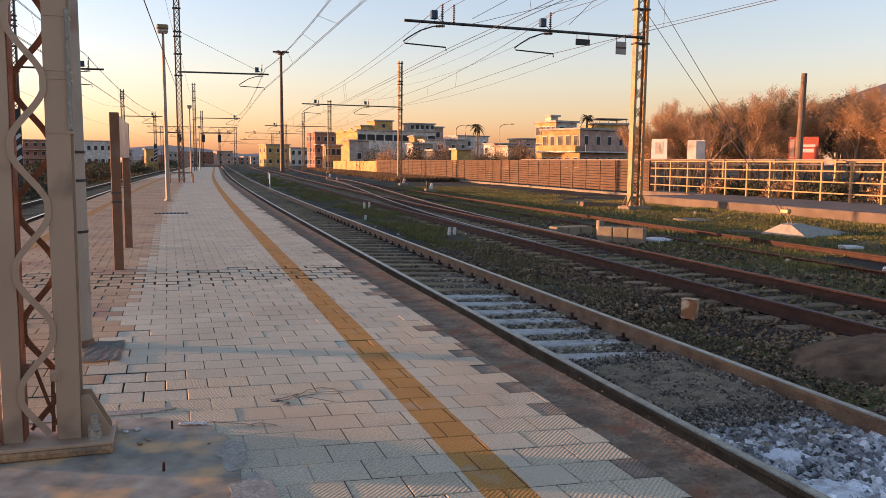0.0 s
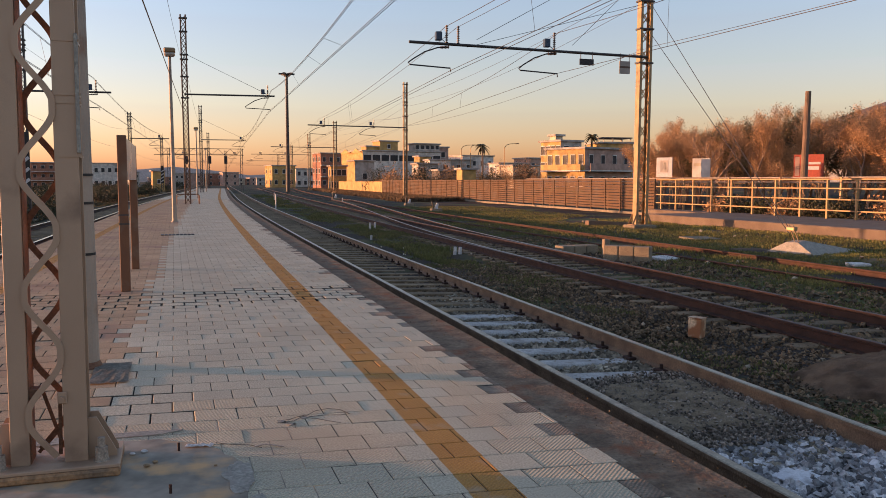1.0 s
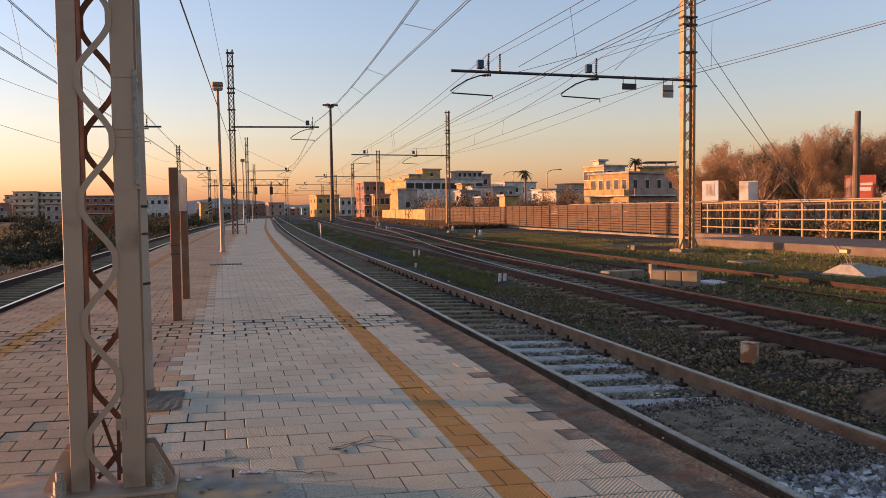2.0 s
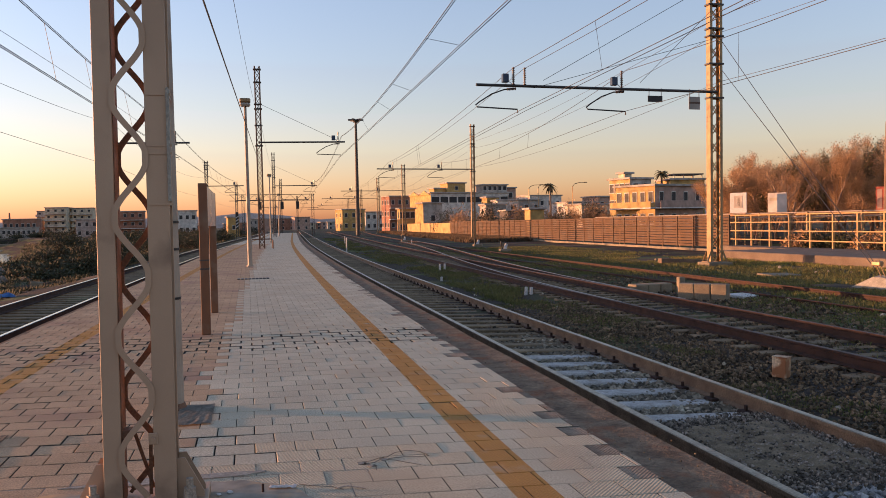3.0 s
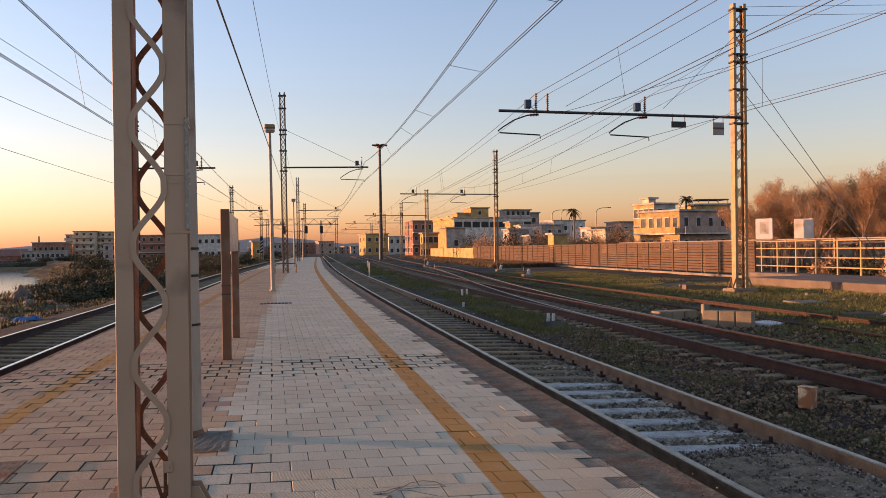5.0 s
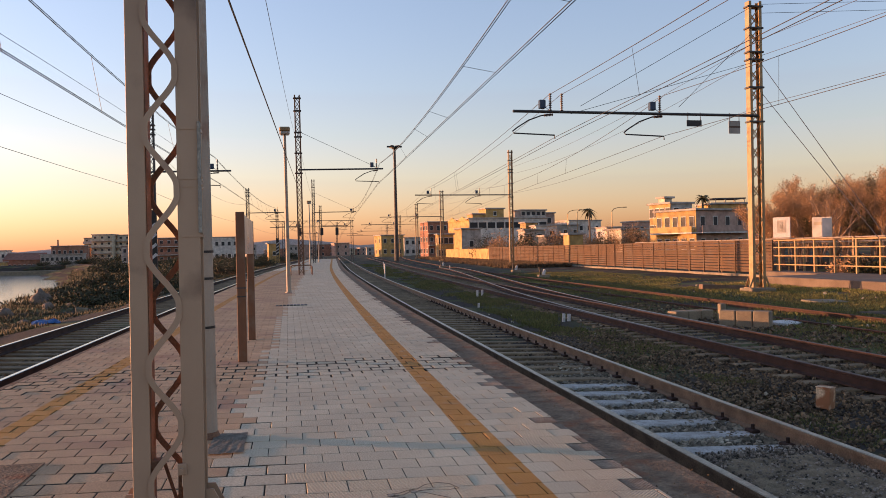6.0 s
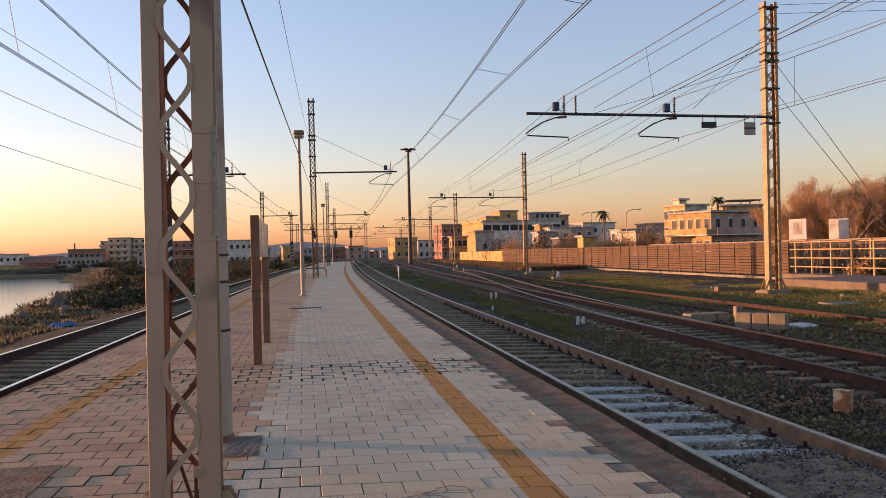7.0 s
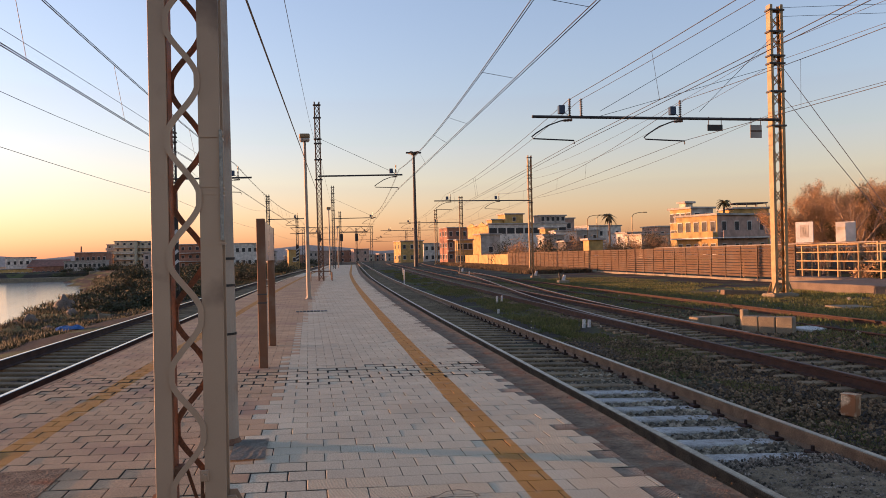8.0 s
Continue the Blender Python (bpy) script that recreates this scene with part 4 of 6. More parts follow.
for i in range(14):
    s = 1 if i % 2 else -1
    bar(b, (-3 + 1.07 * i, 0, 6.75 - 0.5 * s), (-3 + 1.07 * (i + 1), 0, 6.75 + 0.5 * s), 0.06, 0.05)
part("truss", b, M["galv_dark"], gantry)
for x in (2.2, 6.2, 9.0):
    b = bmesh.new()
    box(b, (x - 0.3, -0.3, 4.6), (x + 0.3, -0.2, 6.0), 0.05)
    box(b, (x - 0.03, -0.25, 6.0), (x + 0.03, -0.2, 6.3))
    part("signal_head", b, M["black"], gantry)

mast = thing("floodlight_mast", "tall steel floodlight mast with a ring of lamps", "floodlight", pose(18.2, 139.0, -0.4))
part("shaft", tube(bmesh.new(), [(0, 0, 0), (0, 0, 9), (0, 0, 19.6)], 0.38, 10, 0.20), M["galv_dark"], mast)
part("crown", tube(bmesh.new(), [(0, 0, 19.2), (0, 0, 19.6)], 0.5, 10, 0.6), M["galv_dark"], mast)
for k in range(6):
    a = k * math.pi / 3
    b = bmesh.new()
    bar(b, (0.4 * math.cos(a), 0.4 * math.sin(a), 19.6), (1.3 * math.cos(a), 1.3 * math.sin(a), 19.6), 0.35, 0.25, (0, 0, 1))
    part("floodlight", b, M["galv_dark"], mast)


def wire(name, supports, sag, label, r=0.009, partner=None, drops=(), group="", step=3.0):
    """A wire over its supports (x, y, z), hanging by sag between each two. partner: a lower wire to which droppers run."""
    def at(s, k):
        (xa, ya, za), (xb, yb, zb) = supports[s], supports[s + 1]
        y = ya + (yb - ya) * k
        return Vector((xa + (xb - xa) * k, y, za + (zb - za) * k - 4 * sag * k * (1 - k)))

    pts = []
    for s in range(len(supports) - 1):
        n = max(2, int(abs(supports[s + 1][1] - supports[s][1]) / step))
        pts += [at(s, i / n) for i in range(n)]
    pts.append(Vector(supports[-1]))
    ob = part(name, tube(bmesh.new(), pts, r, 5), M["wire"])
    tagged(ob, label, "cable", group)
    if partner:
        for s in range(len(supports) - 1):
            for k in drops:
                a = at(s, k)
                b = bmesh.new()
                tube(b, [a, (partner(a.y)[0], a.y + 0.15, partner(a.y)[1])], 0.006, 4)
                part("dropper", b, M["wire"], ob)
    return ob


def contact_line(lower, upper, sag, label, twin=0.0, twin_top=0.0, pairs=(0.30, 0.40, 0.52, 0.60, 0.72, 0.80)):
    """Contact wire and carrier over their supports (x, y, z), with droppers between them in the first spans."""
    def beside(y):
        i = max([k for k in range(len(lower) - 1) if lower[k][1] <= y] or [0])
        (xa, ya, za), (xb, yb, zb) = lower[i], lower[i + 1]
        f = (y - ya) / (yb - ya)
        return xa + (xb - xa) * f, za + (zb - za) * f - 0.16 * f * (1 - f)

    for d in ((0.0,) if not twin else (0.0, twin)):
        wire("contact_wire", [(x + d, y, z) for x, y, z in lower], 0.04, "black contact wire over " + label, 0.010, group="overhead wires")
    wire("messenger_wire", upper, sag, "sagging black carrier wire over " + label, 0.011, beside, pairs, group="overhead wires")
    if twin_top:
        wire("messenger_wire", [(x + twin_top, y, z) for x, y, z in upper], sag, "second black carrier wire over " + label, 0.009, group="overhead wires")


contact_line([(4.73, -4, 5.93), (6.13, 56, 6.10), (8.6, 113, 5.9), (11.6, 172, 5.9), (14.6, 230, 5.9), (18.3, 300, 5.9)],
             [(3.11, -4, 6.4), (6.3, 56, 7.5), (8.8, 113, 7.4), (11.8, 172, 7.4), (14.8, 230, 7.4), (18.5, 300, 7.4)], 0.8, "the platform track", 0.07, 0.05)
contact_line([(-5.5, -8, 4.87), (-3.9, 50.7, 5.7), (-1.3, 104, 5.5), (1.75, 161, 5.5), (4.9, 220, 5.5), (9.2, 300, 5.5)],
             [(-5.62, -8, 7.2), (-4.2, 50.7, 7.3), (-1.5, 104, 7.1), (1.6, 161, 7.1), (4.7, 220, 7.1), (9.0, 300, 7.1)], 0.54, "the seaward track", 0.06, 0.05)
contact_line([(9.34, -22, 6.53), (10.05, 29.4, 5.66), (13.6, 79.3, 5.8), (17.6, 132.5, 5.8), (20.4, 170, 5.8), (24.5, 225, 5.8)],
             [(9.28, -22, 7.8), (9.75, 29.4, 7.2), (13.5, 79.3, 7.5), (17.5, 132.5, 7.5), (20.3, 170, 7.5), (24.4, 225, 7.5)], 0.35, "the near siding", 0.25, 0.45, (0.55, 0.57, 0.85))
contact_line([(14.39, -22, 5.01), (14.3, 29.4, 5.67), (18.7, 79.3, 5.8), (23.5, 132.5, 5.8), (26.8, 170, 5.8), (31.8, 225, 5.8)],
             [(13.38, -22, 8.6), (14.4, 29.4, 7.25), (18.6, 79.3, 7.5), (23.4, 132.5, 7.5), (26.7, 170, 7.5), (31.7, 225, 7.5)], 1.0, "the far siding", 0.0, 0.0, (0.3, 0.45, 0.7, 0.85))
wire("feeder_cable", [(-0.53, 6.92, 3.97), (0.75, 56, 5.9)], 0.0, "thick black cable from a post to a mast", 0.011)
wire("feeder_wire", [(-0.41, 4.6, 4.95), (0.75, 56, 9.1)], 0.41, "thin wire between two platform masts", 0.005)
wire("feeder_wire", [(-6.13, -8, 4.95), (-4.6, 50.7, 6.6)], -0.3, "thin second wire above the seaward track", 0.006)
wire("feeder_wire", [(10.6, 29.4, 6.5), (18.2, 29.45, 8.6)], 0.0, "slanting stay wire to the boom", 0.009, step=50)
wire("feeder_wire", [(0.87, 56, 9.1), (3.4, 113, 9.0), (6.6, 172, 9.0)], 0.6, "thin wire between platform masts", 0.008)
wire("feeder_wire", [(0.95, 55.9, 9.6), (6.0, 55.9, 7.25)], 0.0, "stay wire from a mast to its boom tip", 0.012, step=50)
wire("feeder_wire", [(3.6, 112.8, 9.6), (9.0, 112.8, 7.1)], 0.0, "stay wire from a mast to its boom tip", 0.014, step=50)
wire("feeder_wire", [(-9.54, -8, 6.96), (-7.5, 50.9, 7.6), (-5.2, 104, 7.6), (-2.4, 161, 7.6)], 0.9, "thin feeder wire beside the seaward track", 0.009)
wire("feeder_wire", [(-9.4, -8, 5.01), (-7.5, 50.9, 5.15), (-5.2, 104, 5.2), (-2.4, 161, 5.2)], 0.26, "lower feeder wire beside the seaward track", 0.009)
for dz, sag in ((9.55, 0.5), (8.9, 0.7), (6.95, 0.5)):
    wire("feeder_wire", [(18.2, -25, dz + 0.2), (18.6, 29.6, dz), (22.1, 79.5, dz), (25.2, 132.7, dz), (26.8, 170, dz)], sag, "thin feeder wire along the sidings", 0.009)
for dz in (10.95, 10.6):
    wire("feeder_wire", [(18.6, 29.6, dz), (48.0, 24.0, dz + 0.6)], 0.25, "thin wire running off behind the trees", 0.009, step=4)
wire("stay_wire", [(18.1, 29.45, 10.75), (11.0, 29.45, 6.8)], 0.0, "stay wire from a mast to its boom", 0.010, step=50)
wire("stay_wire", [(18.1, 29.45, 9.7), (15.0, 29.45, 6.8)], 0.0, "stay wire from a mast to its boom", 0.010, step=50)
wire("stay_cable", [(18.55, 29.4, 8.5), (16.02, 18.25, 0.1)], 0.0, "taut steel stay cable to a concrete anchor", 0.012, step=50)
wire("stay_cable", [(18.55, 29.4, 7.35), (16.0, 18.3, 0.05)], 0.0, "taut steel stay cable to a concrete anchor", 0.012, step=50)

anchor = thing("stay_anchor", "pale concrete pyramid anchor with a steel shackle", "anchor", pose(16.8, 18.3, -0.46, 0, 0, 12))
b = bmesh.new()
low = [b.verts.new(p) for p in ((-1.0, -0.75, 0), (1.25, -0.75, 0), (1.25, 0.75, 0), (-1.0, 0.75, 0))]
top = [b.verts.new(p) for p in ((-0.85, -0.15, 0.30), (-0.5, -0.15, 0.34), (-0.5, 0.2, 0.34), (-0.85, 0.2, 0.30))]
b.faces.new(top)
for i in range(4):
    b.faces.new((low[i], low[(i + 1) % 4], top[(i + 1) % 4], top[i]))
part("block", b, M["pale_cement"], anchor)
b = bmesh.new()
for d in (-0.06, 0.06):
    bar(b, (-0.68, d, 0.3), (-0.82, d + 0.1, 0.75), 0.03, 0.02)
box(b, (-0.9, -0.06, 0.6), (-0.74, 0.2, 0.72), 0.02)
part("shackle", b, M["galv"], anchor)

# ---- beside the sidings: fence, railing, blocks ----


def louvre_fence():
    t = thing("slatted_fence", "long brown fence of horizontal slats on steel posts", "fence")

    def fx(y):
        return 24.64 + 0.0347 * y

    y = 40.6
    post = bmesh.new()
    box(post, (-0.04, -0.04, -0.45), (0.04, 0.04, 1.62), 0.005)
    first = part("post", post, M["fence"], t)
    first.location = (fx(y) - 0.075, y, 0)
    while y < 112:
        y += 2.0
        ob = new("post", first.data)
        ob.parent, ob.location = t, (fx(y) - 0.075, y, 0)
    slat = bmesh.new()
    box(slat, (-0.012, 0.0, -0.072), (0.012, 3.99, 0.072), 0.004, Matrix.Rotation(radians(-14), 4, "Y"))
    one = part("slat", slat, M["fence"], t)
    one.matrix_basis = pose(fx(40.6) - 0.06, 40.6, -0.12, 0, 0, -math.degrees(math.atan(0.0347)))
    for p in range(19):
        for k in range(11):
            if p or k:
                ob = new("slat", one.data)
                ob.parent = t
                ob.matrix_basis = pose(fx(40.6 + 4 * p) - 0.06, 40.6 + 4 * p, -0.14 + 0.17 * k, 0, 0, -math.degrees(math.atan(0.0347)))
    k = bmesh.new()
    sweep(k, [(-0.18, -0.6), (-0.18, -0.32), (0.12, -0.32), (0.12, -0.6)], [(fx(y), y, 0) for y in (40.6, 60, 80, 100, 115)])
    bmesh.ops.recalc_face_normals(k, faces=k.faces)
    part("kerb", k, M["concrete"], t, "pale concrete kerb")


louvre_fence()

wall = bmesh.new()
sweep(wall, [(-0.15, -0.6), (-0.15, 1.45), (0.15, 1.45), (0.15, -0.6)], [(28.7, 115.5, 0), (30.2, 140, 0), (32.5, 172, 0)])
bmesh.ops.recalc_face_normals(wall, faces=wall.faces)
tagged(part("boundary_wall", wall, M["wall_ochre"]), "low ochre boundary wall beyond the fence", "wall", kind="structure")

slab = bmesh.new()
box(slab, (21.5, 4.0, -0.75), (26.6, 34.4, -0.06), 0.03)
box(slab, (25.2, 34.4, -0.75), (26.6, 40.2, -0.062), 0.03)
tagged(part("walkway", slab, M["walk_concrete"]), "raised pale concrete walkway beside the sidings", "walkway", kind="structure")

rail_fence = thing("railing", "rust-stained ochre steel railing with four bars", "railing", pose(26.0, 0, -0.06))
post = bmesh.new()
box(post, (-0.045, -0.045, 0), (0.045, 0.045, 1.66), 0.006)
first = part("post", post, M["railing"], rail_fence)
first.location = (0, 39.96, 0)
for i in range(1, 21):
    ob = new("post", first.data)
    ob.parent, ob.location = rail_fence, (0, 40.1 - 1.56 * i, 0)
for z in (0.35, 0.81, 1.26, 1.64):
    b = bmesh.new()
    box(b, (-0.075, 8.0, z - 0.028), (-0.045, 40.4, z + 0.028), 0.004)
    part("bar", b, M["railing"], rail_fence)
guard = thing("road_barrier", "pale tubular road barrier beyond the railing", "barrier", pose(29.0, 0, -0.1))
for z in (1.55, 1.78):
    part("bar", tube(bmesh.new(), [(-1.5, 62, z), (0, 40, z), (0.4, 28, z), (0.5, 12, z + 0.05)], 0.035, 6), M["lamp_post"], guard)
for y in range(14, 62, 4):
    b = bmesh.new()
    box(b, (-0.05 - max(0, y - 40) * 0.07, y - 0.05, -0.6), (0.05 - max(0, y - 40) * 0.07, y + 0.05, 1.8), 0.005)
    part("post", b, M["galv"], guard)


def poster(x, y, w, z0, z1, material, label, bars):
    t = thing("billboard", label, "billboard", pose(x, y, 0, 0, 0, -56))
    b = bmesh.new()
    box(b, (-w / 2, -0.03, z0), (w / 2, 0.03, z1), 0.01)
    face = part("panel", b, material, t)
    for x0, x1, a, c, m in bars:
        b = bmesh.new()
        box(b, (-w / 2 + w * x0, -0.04, z0 + (z1 - z0) * a), (-w / 2 + w * x1, -0.032, z0 + (z1 - z0) * c))
        part("printed_shape", b, m, face)
    for s in (-0.35, 0.35):
        b = bmesh.new()
        box(b, (w * s - 0.04, 0.032, -0.6), (w * s + 0.04, 0.10, z1 - 0.05), 0.004)
        part("leg", b, M["galv"], t)


poster(29.65, 45.3, 1.05, 1.75, 3.0, M["white"], "white poster board with a blue-grey picture", ((0.25, 0.75, 0.25, 0.85, M["wall_grey"]), (0.4, 0.6, 0.35, 0.75, M["wall_white"])))
poster(31.9, 44.6, 1.15, 1.75, 2.95, M["wall_white"], "weathered pale poster board behind bare branches", ((0.1, 0.5, 0.6, 0.75, M["wall_cream"]),))
poster(38.3, 42.4, 1.8, 1.7, 3.2, M["red_board"], "red and white advertising board on posts", ((0.45, 0.85, 0.35, 0.5, M["white"]), (0.5, 0.9, 0.58, 0.68, M["white"]), (0.05, 0.2, 0.1, 0.9, M["wall_pink"])))
p = part("wooden_pole", tube(bmesh.new(), [(32.3, 36.1, -0.6), (32.35, 36.1, 3), (32.42, 36.1, 6.3)], 0.21, 12, 0.15), M["wood_pole"])
tagged(p, "thick weathered wooden pole behind the railing", "pole")

for x, y, w, d, h, yaw, label in ((10.25, 19.7, 1.15, 0.4, 0.26, 8, "low grey concrete block beside the siding"), (10.5, 17.5, 1.15, 0.3, 0.40, -46, "pale concrete trough block with vertical joints")):
    t = thing("concrete_block", label, "block", pose(x, y, -0.48, 0, 0, yaw), "concrete blocks")
    for i in range(3):
        b = bmesh.new()
        box(b, (-w / 2 + w / 3 * i + 0.006, -d / 2, 0), (-w / 2 + w / 3 * (i + 1) - 0.006, d / 2, h), 0.02)
        part("segment", b, M["concrete"], t)
b = bmesh.new()
box(b, (-0.09, -0.09, 0), (0.07, 0.07, 0.46), 0.015)
tagged(part("concrete_stub", b, M["concrete"]), "short square concrete stub post", "post").matrix_basis = pose(10.75, 19.0, -0.48)
for x, y, w, d, yaw, mat_name in ((11.6, 17.6, 1.0, 0.55, 30, "white"), (16.8, 23.4, 1.3, 0.7, 10, "concrete"), (18.1, 31.7, 0.4, 2.2, 85, "wood_pole"), (15.0, 14.9, 0.5, 0.3, 0, "white"), (12.5, 11.5, 0.35, 0.2, 40, "white")):
    b = bmesh.new()
    box(b, (-w / 2, -d / 2, 0), (w / 2, d / 2, 0.07 if mat_name != "wood_pole" else 0.2), 0.015)
    tagged(part("slab_fragment", b, M[mat_name]), "flat slab fragment lying on the ground", "slab", "slab fragments").matrix_basis = pose(x, y, -0.46, 3, 2, yaw)

marker = thing("marker_box", "small rusty white steel marker box on the ballast", "box", pose(6.07, 8.45, -0.42, 0, 2, -60))
b = bmesh.new()
box(b, (-0.085, -0.07, 0), (0.085, 0.07, 0.24), 0.01)
# golden base holds the warm sky glow on white paint; the stain is rust
M["marker"] = mat("marker_paint_glow", (0.78, 0.60, 0.38), (0.60, 0.42, 0.25), 0.7, scale=6, fine=60, bump=0.2, stain=(0.28, 0.12, 0.05), stain_scale=7, stain_amount=0.9)
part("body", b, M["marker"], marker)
b = bmesh.new()
box(b, (-0.09, -0.075, 0.24), (0.09, 0.075, 0.25), 0.003)
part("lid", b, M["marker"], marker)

for i, (x, y, h) in enumerate(((7.04, 20.4, 0.22), (7.22, 20.5, 0.2), (7.50, 32.3, 0.28), (7.75, 32.5, 0.28), (6.6, 56.9, 1.05), (9.6, 84.0, 0.8), (14.2, 72.0, 0.5), (6.2, 26.5, 0.15))):
    b = bmesh.new()
    box(b, (-0.035, -0.035, -0.1), (0.035, 0.035, h), 0.008)
    tagged(part("marker_stake", b, M["white"]), "small white marker stake between the tracks", "stake", "marker stakes").matrix_basis = pose(x, y, -0.46, 2, 3 - i, 10 * i)


def point_lever(x, y):
    t = thing("switch_machine", "black and white point lever box beside the sidings", "switch", pose(x, y, -0.46))
    b = bmesh.new()
    box(b, (-0.35, -0.25, 0), (0.35, 0.25, 0.22), 0.03)
    part("base", b, M["concrete"], t)
    b = bmesh.new()
    tube(b, [(0, 0, 0.22), (0.1, 0, 0.55)], 0.12, 10, 0.09)
    part("weight", b, M["white"], t)
    b = bmesh.new()
    tube(b, [(-0.2, 0, 0.22), (-0.25, 0, 0.7)], 0.05, 8)
    part("lever", b, M["black"], t)


point_lever(15.8, 49.6)
point_lever(16.0, 85.0)
point_lever(17.5, 62.0)

for cx, cy, rx, ry, seed in ((3.78, 4.14, 0.17, 0.20, 1), (3.65, 3.59, 0.26, 0.22, 2)):
    b = bmesh.new()
    hub = b.verts.new((cx, cy, -0.372))
    rings = []
    for k in (0.5, 1.0):
        ring = []
        for i in range(40):
            a = 2 * math.pi * i / 40
            f = k * (1 + 0.5 * noise.noise((math.cos(a) * 2.2, math.sin(a) * 2.2, seed * 5.3)) + 0.3 * noise.noise((math.cos(a) * 7, math.sin(a) * 7, seed)))
            x, y = cx + rx * f * math.cos(a), cy + ry * f * math.sin(a)
            ring.append(b.verts.new((x, y, -0.378 - 0.03 * (k == 1.0) + 0.018 * noise.noise((x * 14, y * 14, 3)))))
        rings.append(ring)
    for i in range(40):
        j = (i + 1) % 40
        b.faces.new((hub, rings[0][i], rings[0][j])).smooth = True
        b.faces.new((rings[0][i], rings[1][i], rings[1][j], rings[0][j])).smooth = True
    tagged(part("lime_splash", b, M["lime"]), "crusted white lime spilt over the ballast", "lime", "lime splashes")

M["asphalt_chip"] = mat("asphalt_chips", (0.34, 0.28, 0.215), (0.20, 0.16, 0.12), 0.95, scale=6, fine=90, bump=0.5, island=0.75)

# asphalt crossing and earth mounds
b = bmesh.new()
rows = []
for i in range(45):
    row = []
    for j in range(61):
        x, y = 3.27 + 1.28 * i / 44, 4.75 + 1.95 * j / 60
        e = min(i / 9, (44 - i) / 9, j / 20, (60 - j) / 13) * 1.6 + 0.6 * noise.noise((x * 2.6, y * 2.6, 5))
        row.append(b.verts.new((x + S(y), y + 0.25 * noise.noise((x * 2, 3, 1)), -0.46 + 0.11 * max(0, min(1, e)) + 0.022 * noise.noise((x * 5, y * 5, 2)) + 0.012 * noise.noise((x * 16, y * 16, 2)) + 0.008 * noise.noise((x * 40, y * 40, 2)))))
    rows.append(row)
for a, c in zip(rows, rows[1:]):
    for j in range(60):
        b.faces.new((a[j], c[j], c[j + 1], a[j + 1])).smooth = True
tagged(part("asphalt_crossing", b, M["asphalt"]), "crumbling dark asphalt infill between the rails", "asphalt", kind="structure")
stones("gravel", 5000, 3.3, 4.55, 4.7, 6.75, -0.366, M["asphalt_chip"], 41, "loose chippings on the broken asphalt", (0.004, 0.015))


def mound(x, y, rx, ry, h, material, label, seed):
    b = bmesh.new()
    rows = []
    for i in range(49):
        row = []
        for j in range(49):
            u, v = i / 24 - 1, j / 24 - 1
            r = min(1, math.hypot(u, v))
            row.append(b.verts.new((x + rx * u, y + ry * v, -0.55 + (h + 0.1) * (1 - r * r) ** 0.8 + 0.05 * noise.noise((u * 3, v * 3, seed)) + 0.03 * noise.noise((u * 9, v * 9, seed)) + 0.015 * noise.noise((u * 25, v * 25, seed)))))
        rows.append(row)
    for a, c in zip(rows, rows[1:]):
        for j in range(48):
            b.faces.new((a[j], c[j], c[j + 1], a[j + 1])).smooth = True
    tagged(part("earth_mound", b, material), label, "mound", kind="structure")


M["mound"] = mat("mound_earth", (0.268, 0.175, 0.102), (0.171, 0.110, 0.066), 0.95, scale=4, fine=110, bump=1.0, stain=(0.064, 0.042, 0.025), stain_scale=3, stain_amount=0.45, spec=0.15)
mound(6.9, 6.0, 1.45, 1.05, 0.24, M["mound"], "dark mound of asphalt and earth beside the track", 3)
mound(8.2, 5.2, 1.5, 1.2, 0.25, M["soil"], "low dark earth mound between the tracks", 8)

# ---- buildings ----


